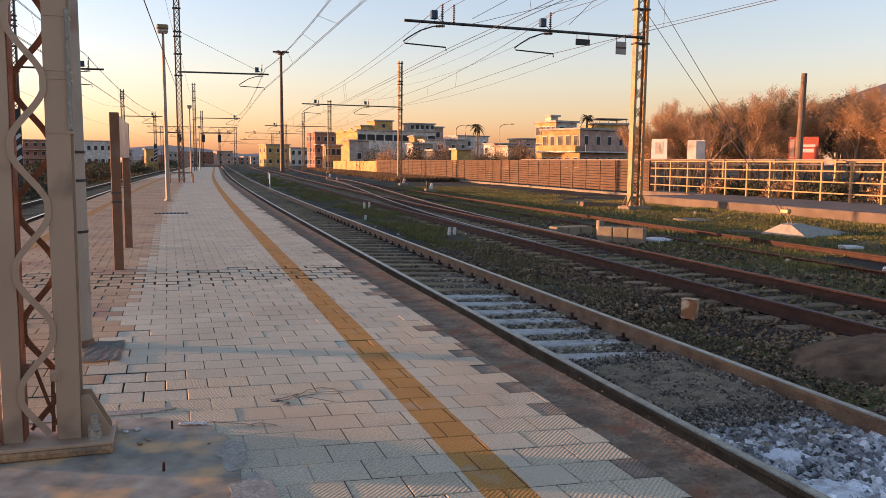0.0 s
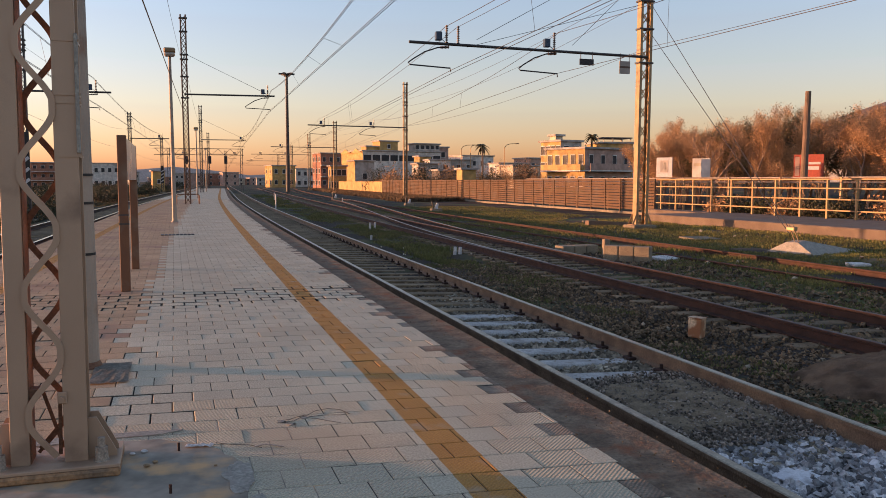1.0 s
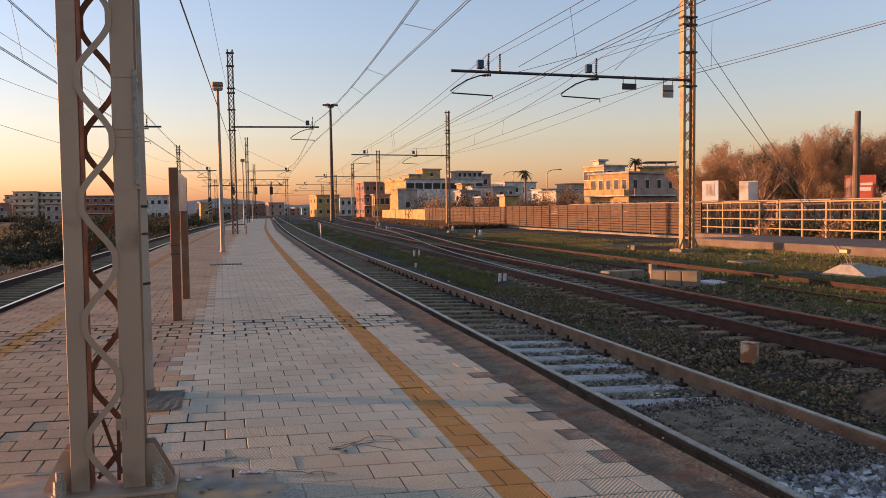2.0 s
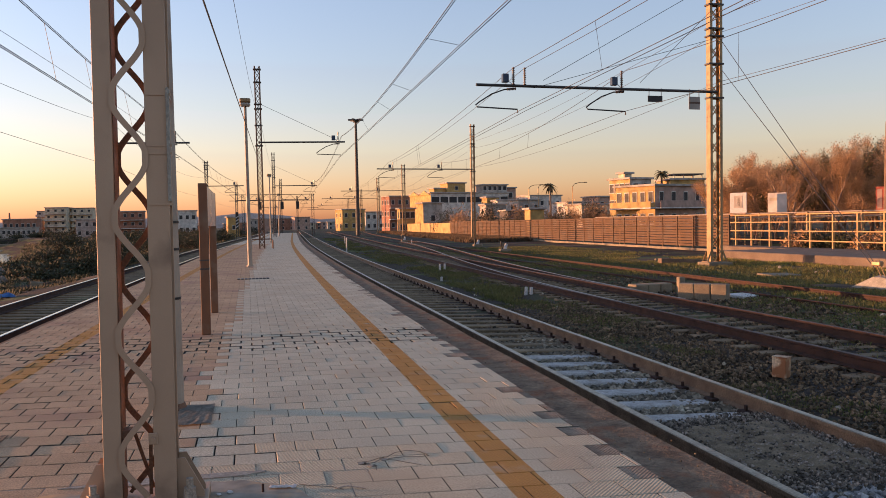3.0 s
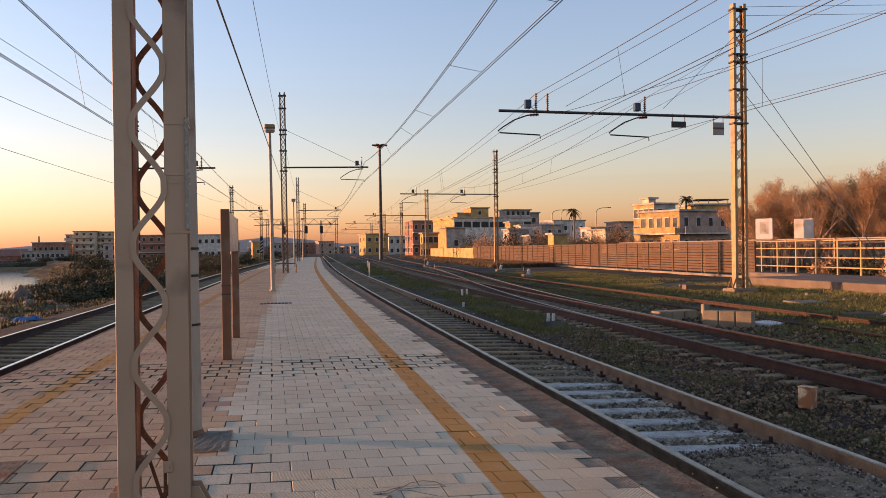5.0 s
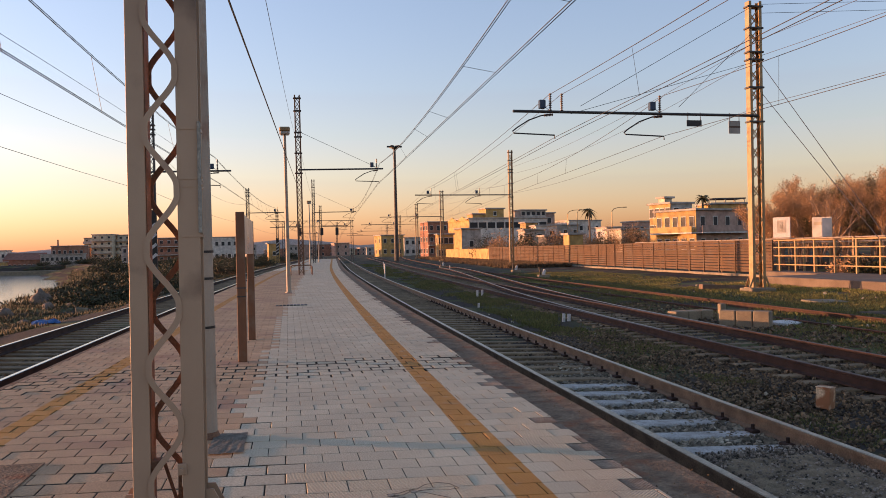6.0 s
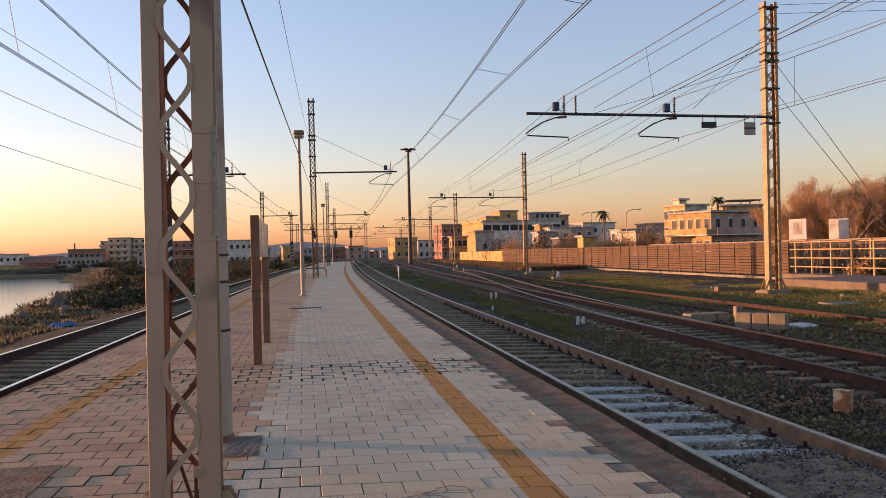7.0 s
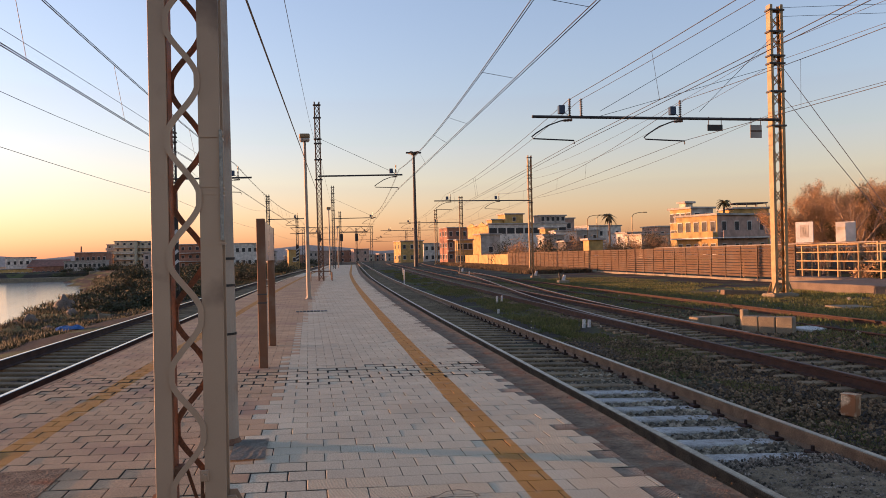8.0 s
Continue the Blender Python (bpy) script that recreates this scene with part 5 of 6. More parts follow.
def building(name, label, x, y, w, d, z0, h, yaw, wall_m, storeys=2, cols=4, side_cols=2, roof="flat", roof_m="wall_grey", balcony=False, win=(0.9, 1.2), band=False, shaded_front_m=None, gables=0, side_balcony=False, top_only=False):
    """A rendered house: walls, roof slab, windows with frame and pane on the front and the left side. The front can
    take its own wall colour, with shade painted into it.
    """
    t = thing(name, label, "building", pose(x, y, z0, 0, 0, yaw))
    b = bmesh.new()
    box(b, (-w / 2, -d / 2, 0), (w / 2, d / 2, h), 0.03)
    # the front's colour holds the shade, the other walls' colour the low sun
    if shaded_front_m:
        b.normal_update()
        for f in b.faces:
            if f.normal.y < -0.9:
                f.material_index = 1
    body = part("wall", b, [M[wall_m], M[shaded_front_m or wall_m]], t)
    b = bmesh.new()
    if roof == "flat":
        box(b, (-w / 2 - 0.3, -d / 2 - 0.3, h), (w / 2 + 0.3, d / 2 + 0.3, h + 0.28), 0.03)
    elif roof == "shed":
        rings = [[b.verts.new((px, yy, h + zz)) for yy, zz in ((-d / 2 - 0.4, 0), (d / 2, 2.5), (d / 2, 0))] for px in (-w / 2 - 0.3, w / 2 + 0.3)]
        b.faces.new(rings[0])
        b.faces.new(rings[1][::-1])
        for i in range(3):
            b.faces.new((rings[0][i], rings[0][(i + 1) % 3], rings[1][(i + 1) % 3], rings[1][i]))
        bmesh.ops.recalc_face_normals(b, faces=b.faces)
    else:
        prof = [(-w / 2 - 0.3, 0), (w / 2 + 0.3, 0), (0, min(2.0, w * 0.22))]
        rings = [[b.verts.new((px, yy, h + pz)) for px, pz in prof] for yy in (-d / 2 - 0.3, d / 2 + 0.3)]
        b.faces.new(rings[0])
        b.faces.new(rings[1][::-1])
        for i in range(3):
            b.faces.new((rings[0][i], rings[0][(i + 1) % 3], rings[1][(i + 1) % 3], rings[1][i]))
        bmesh.ops.recalc_face_normals(b, faces=b.faces)
    part("roof", b, M[roof_m], t)
    for g in range(gables):
        b = bmesh.new()
        y0, y1 = -d / 2 + d * g / gables, -d / 2 + d * (g + 1) / gables
        rings = [[b.verts.new((px, yy, h - 0.3 + zz)) for yy, zz in ((y0, 0), ((y0 + y1) / 2, 0.95), (y1, 0))] for px in (-w / 2 - 0.35, -w / 2 - 0.05)]
        b.faces.new(rings[0])
        b.faces.new(rings[1][::-1])
        for i in range(3):
            b.faces.new((rings[0][i], rings[0][(i + 1) % 3], rings[1][(i + 1) % 3], rings[1][i]))
        bmesh.ops.recalc_face_normals(b, faces=b.faces)
        part("gable", b, M[wall_m], t)
    if side_balcony:
        for z in [k * h / storeys for k in range(1, storeys)]:
            b = bmesh.new()
            box(b, (-w / 2 - 1.1, -d / 2 - 0.2, z - 0.1), (-w / 2, d / 2, z + 0.08), 0.02)
            bal = part("balcony", b, M["wall_white"], t)
            b = bmesh.new()
            box(b, (-w / 2 - 1.1, -d / 2 - 0.2, z + 0.08), (-w / 2 - 1.0, d / 2, z + 0.85), 0.02)
            part("parapet", b, M[wall_m], bal)
    sh = h / storeys
    ww, wh = win

    def window(m):
        f = bmesh.new()
        for lo, hi in (((-ww / 2 - 0.05, 0), (-ww / 2, wh)), ((ww / 2, 0), (ww / 2 + 0.05, wh)), ((-ww / 2 - 0.05, wh), (ww / 2 + 0.05, wh + 0.1)), ((-ww / 2 - 0.12, -0.1), (ww / 2 + 0.12, 0))):
            box(f, (lo[0], -0.06, lo[1]), (hi[0], 0.02, hi[1]))
        fr = part("window", f, M["wall_white"], t)
        fr.matrix_basis = m
        p = bmesh.new()
        box(p, (-ww / 2, -0.02, 0), (ww / 2, 0.01, wh))
        part("pane", p, M["pane"], fr)

    for s in range(storeys):
        z = s * sh + max(0.5, (sh - wh) * 0.5)
        for i in range(0 if top_only and s < storeys - 1 else cols):
            window(Matrix.Translation((-w / 2 + w * (i + 0.5) / cols, -d / 2 - 0.002, z)))
        for i in range(side_cols):
            window(Matrix.Translation((-w / 2 - 0.002, -d / 2 + d * (i + 0.5) / side_cols, z)) @ Matrix.Rotation(radians(-90), 4, "Z"))
        if balcony and s:
            b = bmesh.new()
            box(b, (-w / 2 - 0.2, -d / 2 - 1.2, s * sh - 0.1), (w / 2, -d / 2, s * sh + 0.08), 0.02)
            bal = part("balcony", b, M["wall_white"], t)
            b = bmesh.new()
            box(b, (-w / 2 - 0.2, -d / 2 - 1.2, s * sh + 0.08), (w / 2, -d / 2 - 1.1, s * sh + 0.95), 0.02)
            part("parapet", b, M[shaded_front_m or wall_m], bal)
        if band:
            b = bmesh.new()
            box(b, (-w / 2 - 0.06, -d / 2 - 0.06, (s + 1) * sh - 0.45), (w / 2 + 0.06, -d / 2, (s + 1) * sh - 0.1))
            part("band", b, M["wall_white"], t)
    return t


building("apartment_block", "brown and pink apartment block beyond the yard", 40.9, 229.5, 6.3, 5.7, -0.5, 9.6, 14, "wall_brown", 3, 3, 3, balcony=True)
building("flat_roofed_building", "long white building with a band of windows and a sunlit ochre end", 48.1, 185.9, 19.6, 12.4, -0.5, 8.6, 11, "wall_ochre", 3, 9, 0, win=(1.85, 1.3), band=True, shaded_front_m="wall_white", gables=2, top_only=True)
building("penthouse", "ochre rooftop penthouse on the white building", 46.0, 183.0, 4.5, 4, 8.3, 2.1, 11, "wall_ochre", 1, 1, 0, win=(0.7, 0.8))
building("penthouse", "low ochre stair head on the white building", 42.4, 182.6, 3.2, 3, 8.3, 0.9, 11, "wall_ochre", 1, 0, 0)
building("penthouse", "grey rooftop storey on the white building", 55.1, 183.0, 6.4, 4, 8.3, 1.6, 11, "wall_grey", 1, 5, 0, win=(0.8, 0.9))
building("terraced_house", "pink house wall behind the white building", 61.6, 190.5, 2.6, 6, -0.5, 10.0, -4, "wall_pink", 3, 1, 0)
building("warehouse", "grey warehouse with an ochre lit side", 35.8, 161.9, 4.3, 2.9, -0.5, 5.9, 14, "wall_ochre", 1, 1, 0, shaded_front_m="wall_grey")
building("terraced_house", "low ochre house beside the warehouse", 32.2, 168.6, 3.2, 4, -0.5, 5.0, -2, "wall_ochre", 2, 3, 1)
building("terraced_house", "small grey flat-roofed house behind the fence", 45.9, 151.5, 3.9, 6, -0.5, 5.2, -4, "wall_grey", 2, 2, 1)
building("terraced_house", "white house with a dark balcony behind the fence", 48.9, 153.0, 4.2, 5, -0.5, 6.0, -4, "wall_white", 2, 2, 1, balcony=True)
building("terraced_house", "narrow ochre house with a lit parapet", 47.4, 158.0, 2.4, 4, -0.5, 6.8, 0, "wall_ochre", 2, 1, 1)
building("terraced_house", "low dark house behind the fence", 43.2, 131.0, 3.2, 5, -0.5, 3.7, -2, "wall_dark", 1, 2, 1)
building("hut", "small ochre rendered hut behind the fence", 39.2, 109.2, 2.1, 2.0, -0.5, 3.6, 4, "wall_ochre", 1, 1, 0, win=(0.4, 0.5))
building("terraced_house", "distant white terrace beyond the yard", 78, 214, 10, 8, 0.5, 7.8, 12, "wall_white", 2, 4, 2)
building("terraced_house", "distant low grey house among trees", 64, 190, 8, 8, 0.0, 6.5, 12, "wall_grey", 2, 3, 2)
building("villa", "yellow upper house with a flat roof and a front greyed for shade", 54.4, 110.2, 3.9, 4.6, 0.0, 7.2, 14, "wall_ochre", 3, 2, 4, shaded_front_m="wall_grey")
building("penthouse", "small cream roof box on the yellow house", 53.4, 109.8, 1.3, 1.4, 7.45, 0.6, 14, "wall_cream", 1, 0, 0)
building("villa", "villa with a sunlit orange side, a shaded pink front and long balconies", 55.7, 104.0, 9.6, 7.2, 0.0, 5.85, 20, "wall_ochre", 2, 4, 5, balcony=True, win=(0.75, 1.3), shaded_front_m="wall_pink", side_balcony=True)
building("villa", "ochre villa with a rooftop terrace", 63.2, 111.5, 5.3, 5, 0.0, 7.1, -4, "wall_ochre", 2, 3, 1)
canopy = thing("roof_canopy", "dark flat canopy over a roof terrace", "canopy", pose(63.4, 111.0, 7.35, 0, 0, -4))
c = bmesh.new()
box(c, (-2.4, -1.8, 0.55), (2.4, 1.8, 0.72), 0.02)
part("roof", c, M["wall_dark"], canopy)
for px in (-2.2, -0.7, 0.8, 2.2):
    for py in (-1.6, 1.6):
        c = bmesh.new()
        box(c, (px - 0.06, py - 0.06, 0), (px + 0.06, py + 0.06, 0.55), 0.005)
        part("post", c, M["wall_cream"], canopy)
building("terraced_house", "low white house among bare trees", 69, 166, 8, 6, 0.0, 5.2, 12, "wall_white", 2, 4, 1)
building("terraced_house", "pink house among bare trees", 79, 174, 7, 6, 0.0, 6.6, 12, "wall_pink", 2, 3, 1)
building("terraced_house", "cream house behind the fence", 60, 139, 6, 5, 0.0, 4.2, 14, "wall_cream", 1, 3, 1)
building("farmhouse", "yellow two-storey house far down the line", 31.8, 262, 7.4, 8, -0.5, 6.7, 10, "wall_ochre", 2, 3, 2)
building("terraced_house", "low white house far down the line", 39.8, 271, 6.2, 8, -0.5, 5.9, 10, "wall_white", 2, 3, 2)
building("apartment_block", "pale five-storey apartment block across the bay", -72.2, 349, 7.8, 9, -2.0, 12.2, -4, "wall_cream", 5, 3, 2, balcony=True)
building("apartment_block", "pale five-storey apartment block across the bay", -63.4, 353, 7.8, 9, -2.0, 12.0, -4, "wall_cream", 5, 3, 2, balcony=True)
building("apartment_block", "narrow grey apartment block across the bay", -80.8, 366, 4.4, 8, -2.0, 11.3, -4, "wall_grey", 5, 2, 1, balcony=True)
building("warehouse", "red-brown factory with a chimney across the bay", -79.0, 322, 11, 9, -3.0, 8.6, 4, "wall_brown", 2, 6, 2)
building("warehouse", "long waterside shed with a red roof", -93.6, 319, 12.4, 9, -3.6, 4.6, 4, "wall_brown", 1, 8, 2, "shed", "roof_red")
building("apartment_block", "orange house beside the factory across the bay", -78.9, 345, 3.0, 8, -3.0, 8.3, 4, "wall_pink", 3, 1, 1)
building("warehouse", "grey waterside building across the bay", -78.5, 311, 14, 6, -3.6, 6.2, 4, "wall_grey", 2, 9, 2)
building("terraced_house", "white waterfront house across the bay", -105.0, 325, 8.4, 8, -3.0, 7.4, 4, "wall_white", 2, 4, 2)
building("pavilion", "ochre seaside pavilion on the far shore", -101.5, 308, 10, 4, -3.9, 4.2, 4, "wall_ochre", 1, 7, 1, win=(0.8, 1.8))
building("apartment_block", "brown apartment block beyond the seaward track", -36.0, 273, 8.8, 9, -1.0, 7.8, 4, "wall_brown", 3, 4, 2, balcony=True)
building("terraced_house", "pale blue-white houses beyond the seaward track", -20.5, 271, 9.4, 9, -1.0, 7.7, 4, "wall_white", 2, 5, 2)
building("terraced_house", "grey house beyond the seaward track", -50.0, 290, 9.0, 9, -1.0, 5.7, 4, "wall_grey", 2, 4, 2)
building("hut", "small orange hut beside the seaward track", -3.2, 184, 2.4, 3, -0.7, 4.2, 8, "wall_ochre", 1, 1, 1, win=(0.6, 0.8))
rs = random.Random(21)
for i in range(34):
    bx = -30 + 4.6 * i + rs.uniform(-2, 2)
    building("distant_house", ("pale", "cream", "brown", "grey")[i % 4] + " distant town house on the skyline", bx, 390 + rs.uniform(-25, 90), rs.uniform(4, 8), 8, -1.0, rs.uniform(3.0, 6.2), rs.uniform(0, 14),
             ("wall_pink", "wall_cream", "wall_brown", "wall_grey")[i % 4], 2, 2, 1)
for i in range(8):
    building("hillside_house", "small ochre house on the hillside among trees", 92 + 9 * i + rs.uniform(-3, 3), 112 - 5 * i + rs.uniform(-6, 6), 7, 7, 0.2, 7.0 + rs.uniform(0, 3), 25, ("wall_ochre", "wall_white", "wall_cream")[i % 3], 2, 3, 2)
stack = part("chimney", tube(bmesh.new(), [(-83.1, 322, 5.4), (-83.1, 322, 8.1)], 0.35, 8, 0.25), M["wall_brown"])
tagged(stack, "thin brick chimney across the bay", "chimney")
quay = bmesh.new()
box(quay, (-190, 287, -5.5), (-71.7, 291, -2.6), 0.1)
box(quay, (-71.6, 286, -5.5), (-48, 292, -0.9), 0.1)
tagged(part("quay", quay, M["concrete"]), "brown stone quay wall on the far shore", "quay", kind="structure")
ridge("backdrop_hill", [(760 * math.sin(radians(33 + 3 * i)), 760 * math.cos(radians(33 + 3 * i)), 14 + 13 * min(i, 5) + 5 * noise.noise((i * 0.7, 4, 0))) for i in range(14)], -6, "grey-brown hill behind the trees", "far_hill")

# ---- trees, palms, shrubs, grass ----


def leaf(vs, fs, c, r, rs):
    d = Vector((rs.gauss(0, 1), rs.gauss(0, 1), rs.gauss(0, 1))).normalized()
    s = d.cross(Vector((rs.gauss(0, 1), rs.gauss(0, 1), rs.gauss(0, 1)))).normalized() * r
    b = len(vs)
    vs += [c - d * r, c + s * 0.45, c + d * r, c - s * 0.45]
    fs.append((b, b + 1, b + 2, b + 3))


def tree(seed, h, leaf_m, leaves, label, spread=0.42, leaf_r=0.10):
    """A tapered trunk with forking limbs, thin twigs and many small leaves."""
    rs = random.Random(seed)
    t = thing("tree", label, "tree", group="roadside trees")
    wood, twigs, tips = bmesh.new(), bmesh.new(), []

    def grow(p, d, length, r, level):
        pts = [p]
        q = p.copy()
        for i in range(3):
            d = (d + Vector((rs.gauss(0, 0.13), rs.gauss(0, 0.13), 0.05))).normalized()
            q = q + d * length / 3
            pts.append(q.copy())
        tube(wood if level < 2 else twigs, pts, r, 6 if level < 2 else 3, r * 0.6, False)
        if level == 4:
            tips.append((pts[0], q.copy()))
            return
        for i in range((4, 4, 3, 3)[level]):
            k = pts[rs.randint(1, 3)]
            a = rs.uniform(0, 6.28)
            out = Vector((math.cos(a), math.sin(a), 0))
            grow(k, (d * 0.75 + out * (spread + 0.35 * rs.random()) + Vector((0, 0, 0.25))).normalized(), length * rs.uniform(0.55, 0.75), r * 0.5, level + 1)
        if level > 2:
            tips.append((pts[1], q.copy()))

    grow(Vector((0, 0, -0.5)), Vector((0, 0, 1)), h * 0.42, h * 0.018, 0)
    part("trunk", wood, M["bark"], t)
    part("branchwork", twigs, M["bark"], t)
    vs, fs = [], []
    for _ in range(leaves):
        a, b = rs.choice(tips)
        c = a.lerp(b, rs.random()) + Vector((rs.gauss(0, 0.14), rs.gauss(0, 0.14), rs.gauss(0, 0.14)))
        leaf(vs, fs, c, leaf_r * rs.uniform(0.6, 1.4), rs)
    me = bpy.data.meshes.new("crown")
    me.from_pydata(vs, [], fs)
    me.materials.append(leaf_m)
    crown = new("crown", me)
    crown.parent = t
    return t


kinds = [tree(1, 6.6, M["dry_leaf"], 15000, "half-bare tree with rust-brown winter leaves", 0.42, 0.036),
         tree(2, 6.0, M["dry_leaf"], 14000, "half-bare tree with rust-brown winter leaves", 0.5, 0.036),
         tree(3, 7.4, M["dry_leaf"], 1800, "tall thin bare tree with few brown leaves", 0.33, 0.04),
         tree(4, 6.0, M["olive_leaf"], 8000, "olive-brown tree with dull evergreen leaves", 0.5, 0.05)]
rs = random.Random(9)
spots = []
for i in range(84):
    a = radians(33.0 + 21.0 * (i % 26) / 25 + rs.uniform(-0.5, 0.5))
    r = (62, 76, 70, 84)[i // 26] + rs.uniform(-5, 7)
    spots.append((r * math.sin(a), r * math.cos(a), 1.0 if i % 26 else 0.8))
for i, (x, y, s) in enumerate(spots):
    k = kinds[(0, 1, 0, 2, 1, 0, 3)[i % 7]]
    m = Matrix.Translation((x, y, ground_height(x, y))) @ Matrix.Rotation(rs.uniform(0, 6.3), 4, "Z") @ Matrix.Diagonal((1, 1, 1, 1))
    ob = k if i in (0, 1, 3, 6) and not k.get("used") else None
    if ob:
        ob["used"] = 1
        ob.matrix_basis = m
    else:
        ob = copy_thing(k, m)
    f = s * rs.uniform(0.98, 1.24) * (1.0 + 0.2 * max(0, x / y - 0.8))
    ob.scale = (f, f, f)
for x, y, f, k in ((57, 128, 0.75, 2), (60, 131, 0.7, 1), (64, 140, 0.8, 2), (68, 138, 0.75, 3), (47, 103, 0.55, 2), (50, 99, 0.5, 2), (44, 118, 0.5, 1), (36, 140, 0.55, 0), (39, 136, 0.5, 1), (48, 139, 0.5, 3), (53, 122, 0.7, 2), (56, 119, 0.65, 0), (61, 126, 0.8, 2), (66, 132, 0.8, 0), (70, 144, 0.9, 2), (50, 113, 0.55, 1), (46, 110, 0.5, 0), (43, 124, 0.6, 2)):
    ob = copy_thing(kinds[k], Matrix.Translation((x, y, ground_height(x, y))) @ Matrix.Rotation(rs.uniform(0, 6.3), 4, "Z"))
    ob.scale = (f, f, f)


def palm(x, y, z0, h, r):
    t = thing("palm_tree", "tall palm with a ragged crown of fronds", "palm", pose(x, y, z0), "palm trees")
    part("trunk", tube(bmesh.new(), [(0, 0, 0), (0.1, 0, h * 0.5), (0.05, 0, h)], 0.22, 8, 0.16), M["bark"], t)
    q = random.Random(int(x))
    for i in range(22):
        a, lift = q.uniform(0, 6.28), q.uniform(-0.5, 1.1)
        b = bmesh.new()
        prev = None
        for k in range(6):
            f = k / 5
            rr = r * f * math.cos(lift * 0.6)
            p = Vector((rr * math.cos(a), rr * math.sin(a), h + r * (math.sin(lift) * f - 0.75 * f * f)))
            wd = 0.22 * r * (0.25 + math.sin(math.pi * min(0.95, f + 0.1)))
            side = Vector((-math.sin(a), math.cos(a), 0)) * wd * 0.5
            ring = [b.verts.new(p + side + Vector((0, 0, -wd * 0.35))), b.verts.new(p), b.verts.new(p - side + Vector((0, 0, -wd * 0.35)))]
            if prev:
                b.faces.new((prev[0], prev[1], ring[1], ring[0]))
                b.faces.new((prev[1], prev[2], ring[2], ring[1]))
            prev = ring
        part("frond", b, M["palm"], t)


palm(53.7, 141.0, -0.2, 8.2, 1.5)
palm(59.6, 110.6, 0.0, 8.3, 1.25)


def clumps(name, count, area, size, material, label, blades=5, seed=3, keep=None):
    """Tufts of blades over an area (u0, u1, y0, y1), joined."""
    rs = random.Random(seed)
    vs, fs = [], []
    tries = 0
    made = 0
    while made < count and tries < count * 12:
        tries += 1
        y = area[2] + (area[3] - area[2]) * rs.random() ** 1.4
        x = rs.uniform(area[0], area[1]) + S(y)
        if keep and not keep(x, y, rs):
            continue
        made += 1
        z = ground_height(x, y) - 0.02
        for _ in range(blades):
            a, h = rs.uniform(0, 6.28), size * rs.uniform(0.5, 1.3)
            lean = Vector((rs.gauss(0, 0.35), rs.gauss(0, 0.35), 1)).normalized()
            p = Vector((x + rs.gauss(0, size * 0.5), y + rs.gauss(0, size * 0.5), z))
            s = Vector((math.cos(a), math.sin(a), 0)) * size * 0.09
            b = len(vs)
            vs += [p - s, p + s, p + lean * h * 0.6 + s * 0.6, p + lean * h + Vector((s.y, s.x, -0.15 * h))]
            fs.append((b, b + 1, b + 2, b + 3))
    me = bpy.data.meshes.new(name)
    me.from_pydata(vs, [], fs)
    me.materials.append(material)
    tagged(new(name, me), label, "grass", kind="stuff")


def off_track(x, y, rs):
    for left in (second_left, third_left):
        if -0.15 < x - left(y) < 1.65 and rs.random() < 0.75:
            return False
    return noise.noise((x * 0.33, y * 0.22, 1.7)) + 0.35 * noise.noise((x * 1.1, y * 0.9, 4)) > -0.08


clumps("grass", 15000, (5.6, 18.5, 7.0, 60.0), 0.09, M["grass"], "patchy short green grass and weeds between the sidings", 5, 3, off_track)
clumps("grass", 9000, (11.0, 21.0, 13.0, 60.0), 0.13, M["grass"], "lit rough grass in front of the fence", 5, 13, lambda x, y, q: noise.noise((x * 0.3, y * 0.2, 8)) > -0.15)
clumps("grass", 7000, (5.5, 8.0, 18.0, 120.0), 0.13, M["grass"], "weeds between the main line and the sidings", 5, 14, lambda x, y, q: noise.noise((x * 0.6, y * 0.2, 31)) + 0.4 * noise.noise((x * 1.6, y * 0.9, 7)) > 0.0)
clumps("grass", 2200, (4.9, 7.0, 5.0, 20.0), 0.06, M["grass"], "small green weeds in the ballast", 5, 23, lambda x, y, q: noise.noise((x * 0.8, y * 0.6, 12)) > 0.12)
clumps("grass", 13000, (10.5, 20.0, 12.0, 50.0), 0.08, M["lit_grass"], "low grass among the sidings in a sunlit yellow-green", 6, 27, lambda x, y, q: noise.noise((x * 0.4, y * 0.25, 21)) > 0.0)
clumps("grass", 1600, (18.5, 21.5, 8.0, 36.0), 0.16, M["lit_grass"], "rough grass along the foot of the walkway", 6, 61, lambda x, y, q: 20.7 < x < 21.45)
clumps("dry_grass", 9000, (13.0, 24.0, 75.0, 180.0), 0.5, M["dry_grass"], "tall dry brown grass beside the yard", 5, 5, lambda x, y, q: x > 15 + 0.075 * y)
clumps("dry_grass", 1100, (-16.0, -8.6, 20.0, 70.0), 0.10, M["dry_grass"], "dry grass and weeds above the shore", 6, 6, lambda x, y, q: x > bank_edge(y) - 1.5)
clumps("grass", 9000, (-20.0, -8.2, 22.0, 110.0), 0.2, M["shrub"], "dark green weeds above the shore", 6, 7, lambda x, y, q: x > bank_edge(y) - 1.5)

clumps("grass", 9000, (-44.0, -9.0, 45.0, 260.0), 0.42, M["shrub"], "dark scrubby weeds down the shore bank", 6, 37, lambda x, y, q: x > bank_edge(y) - 7 and noise.noise((x * 0.2, y * 0.08, 41)) > -0.25)


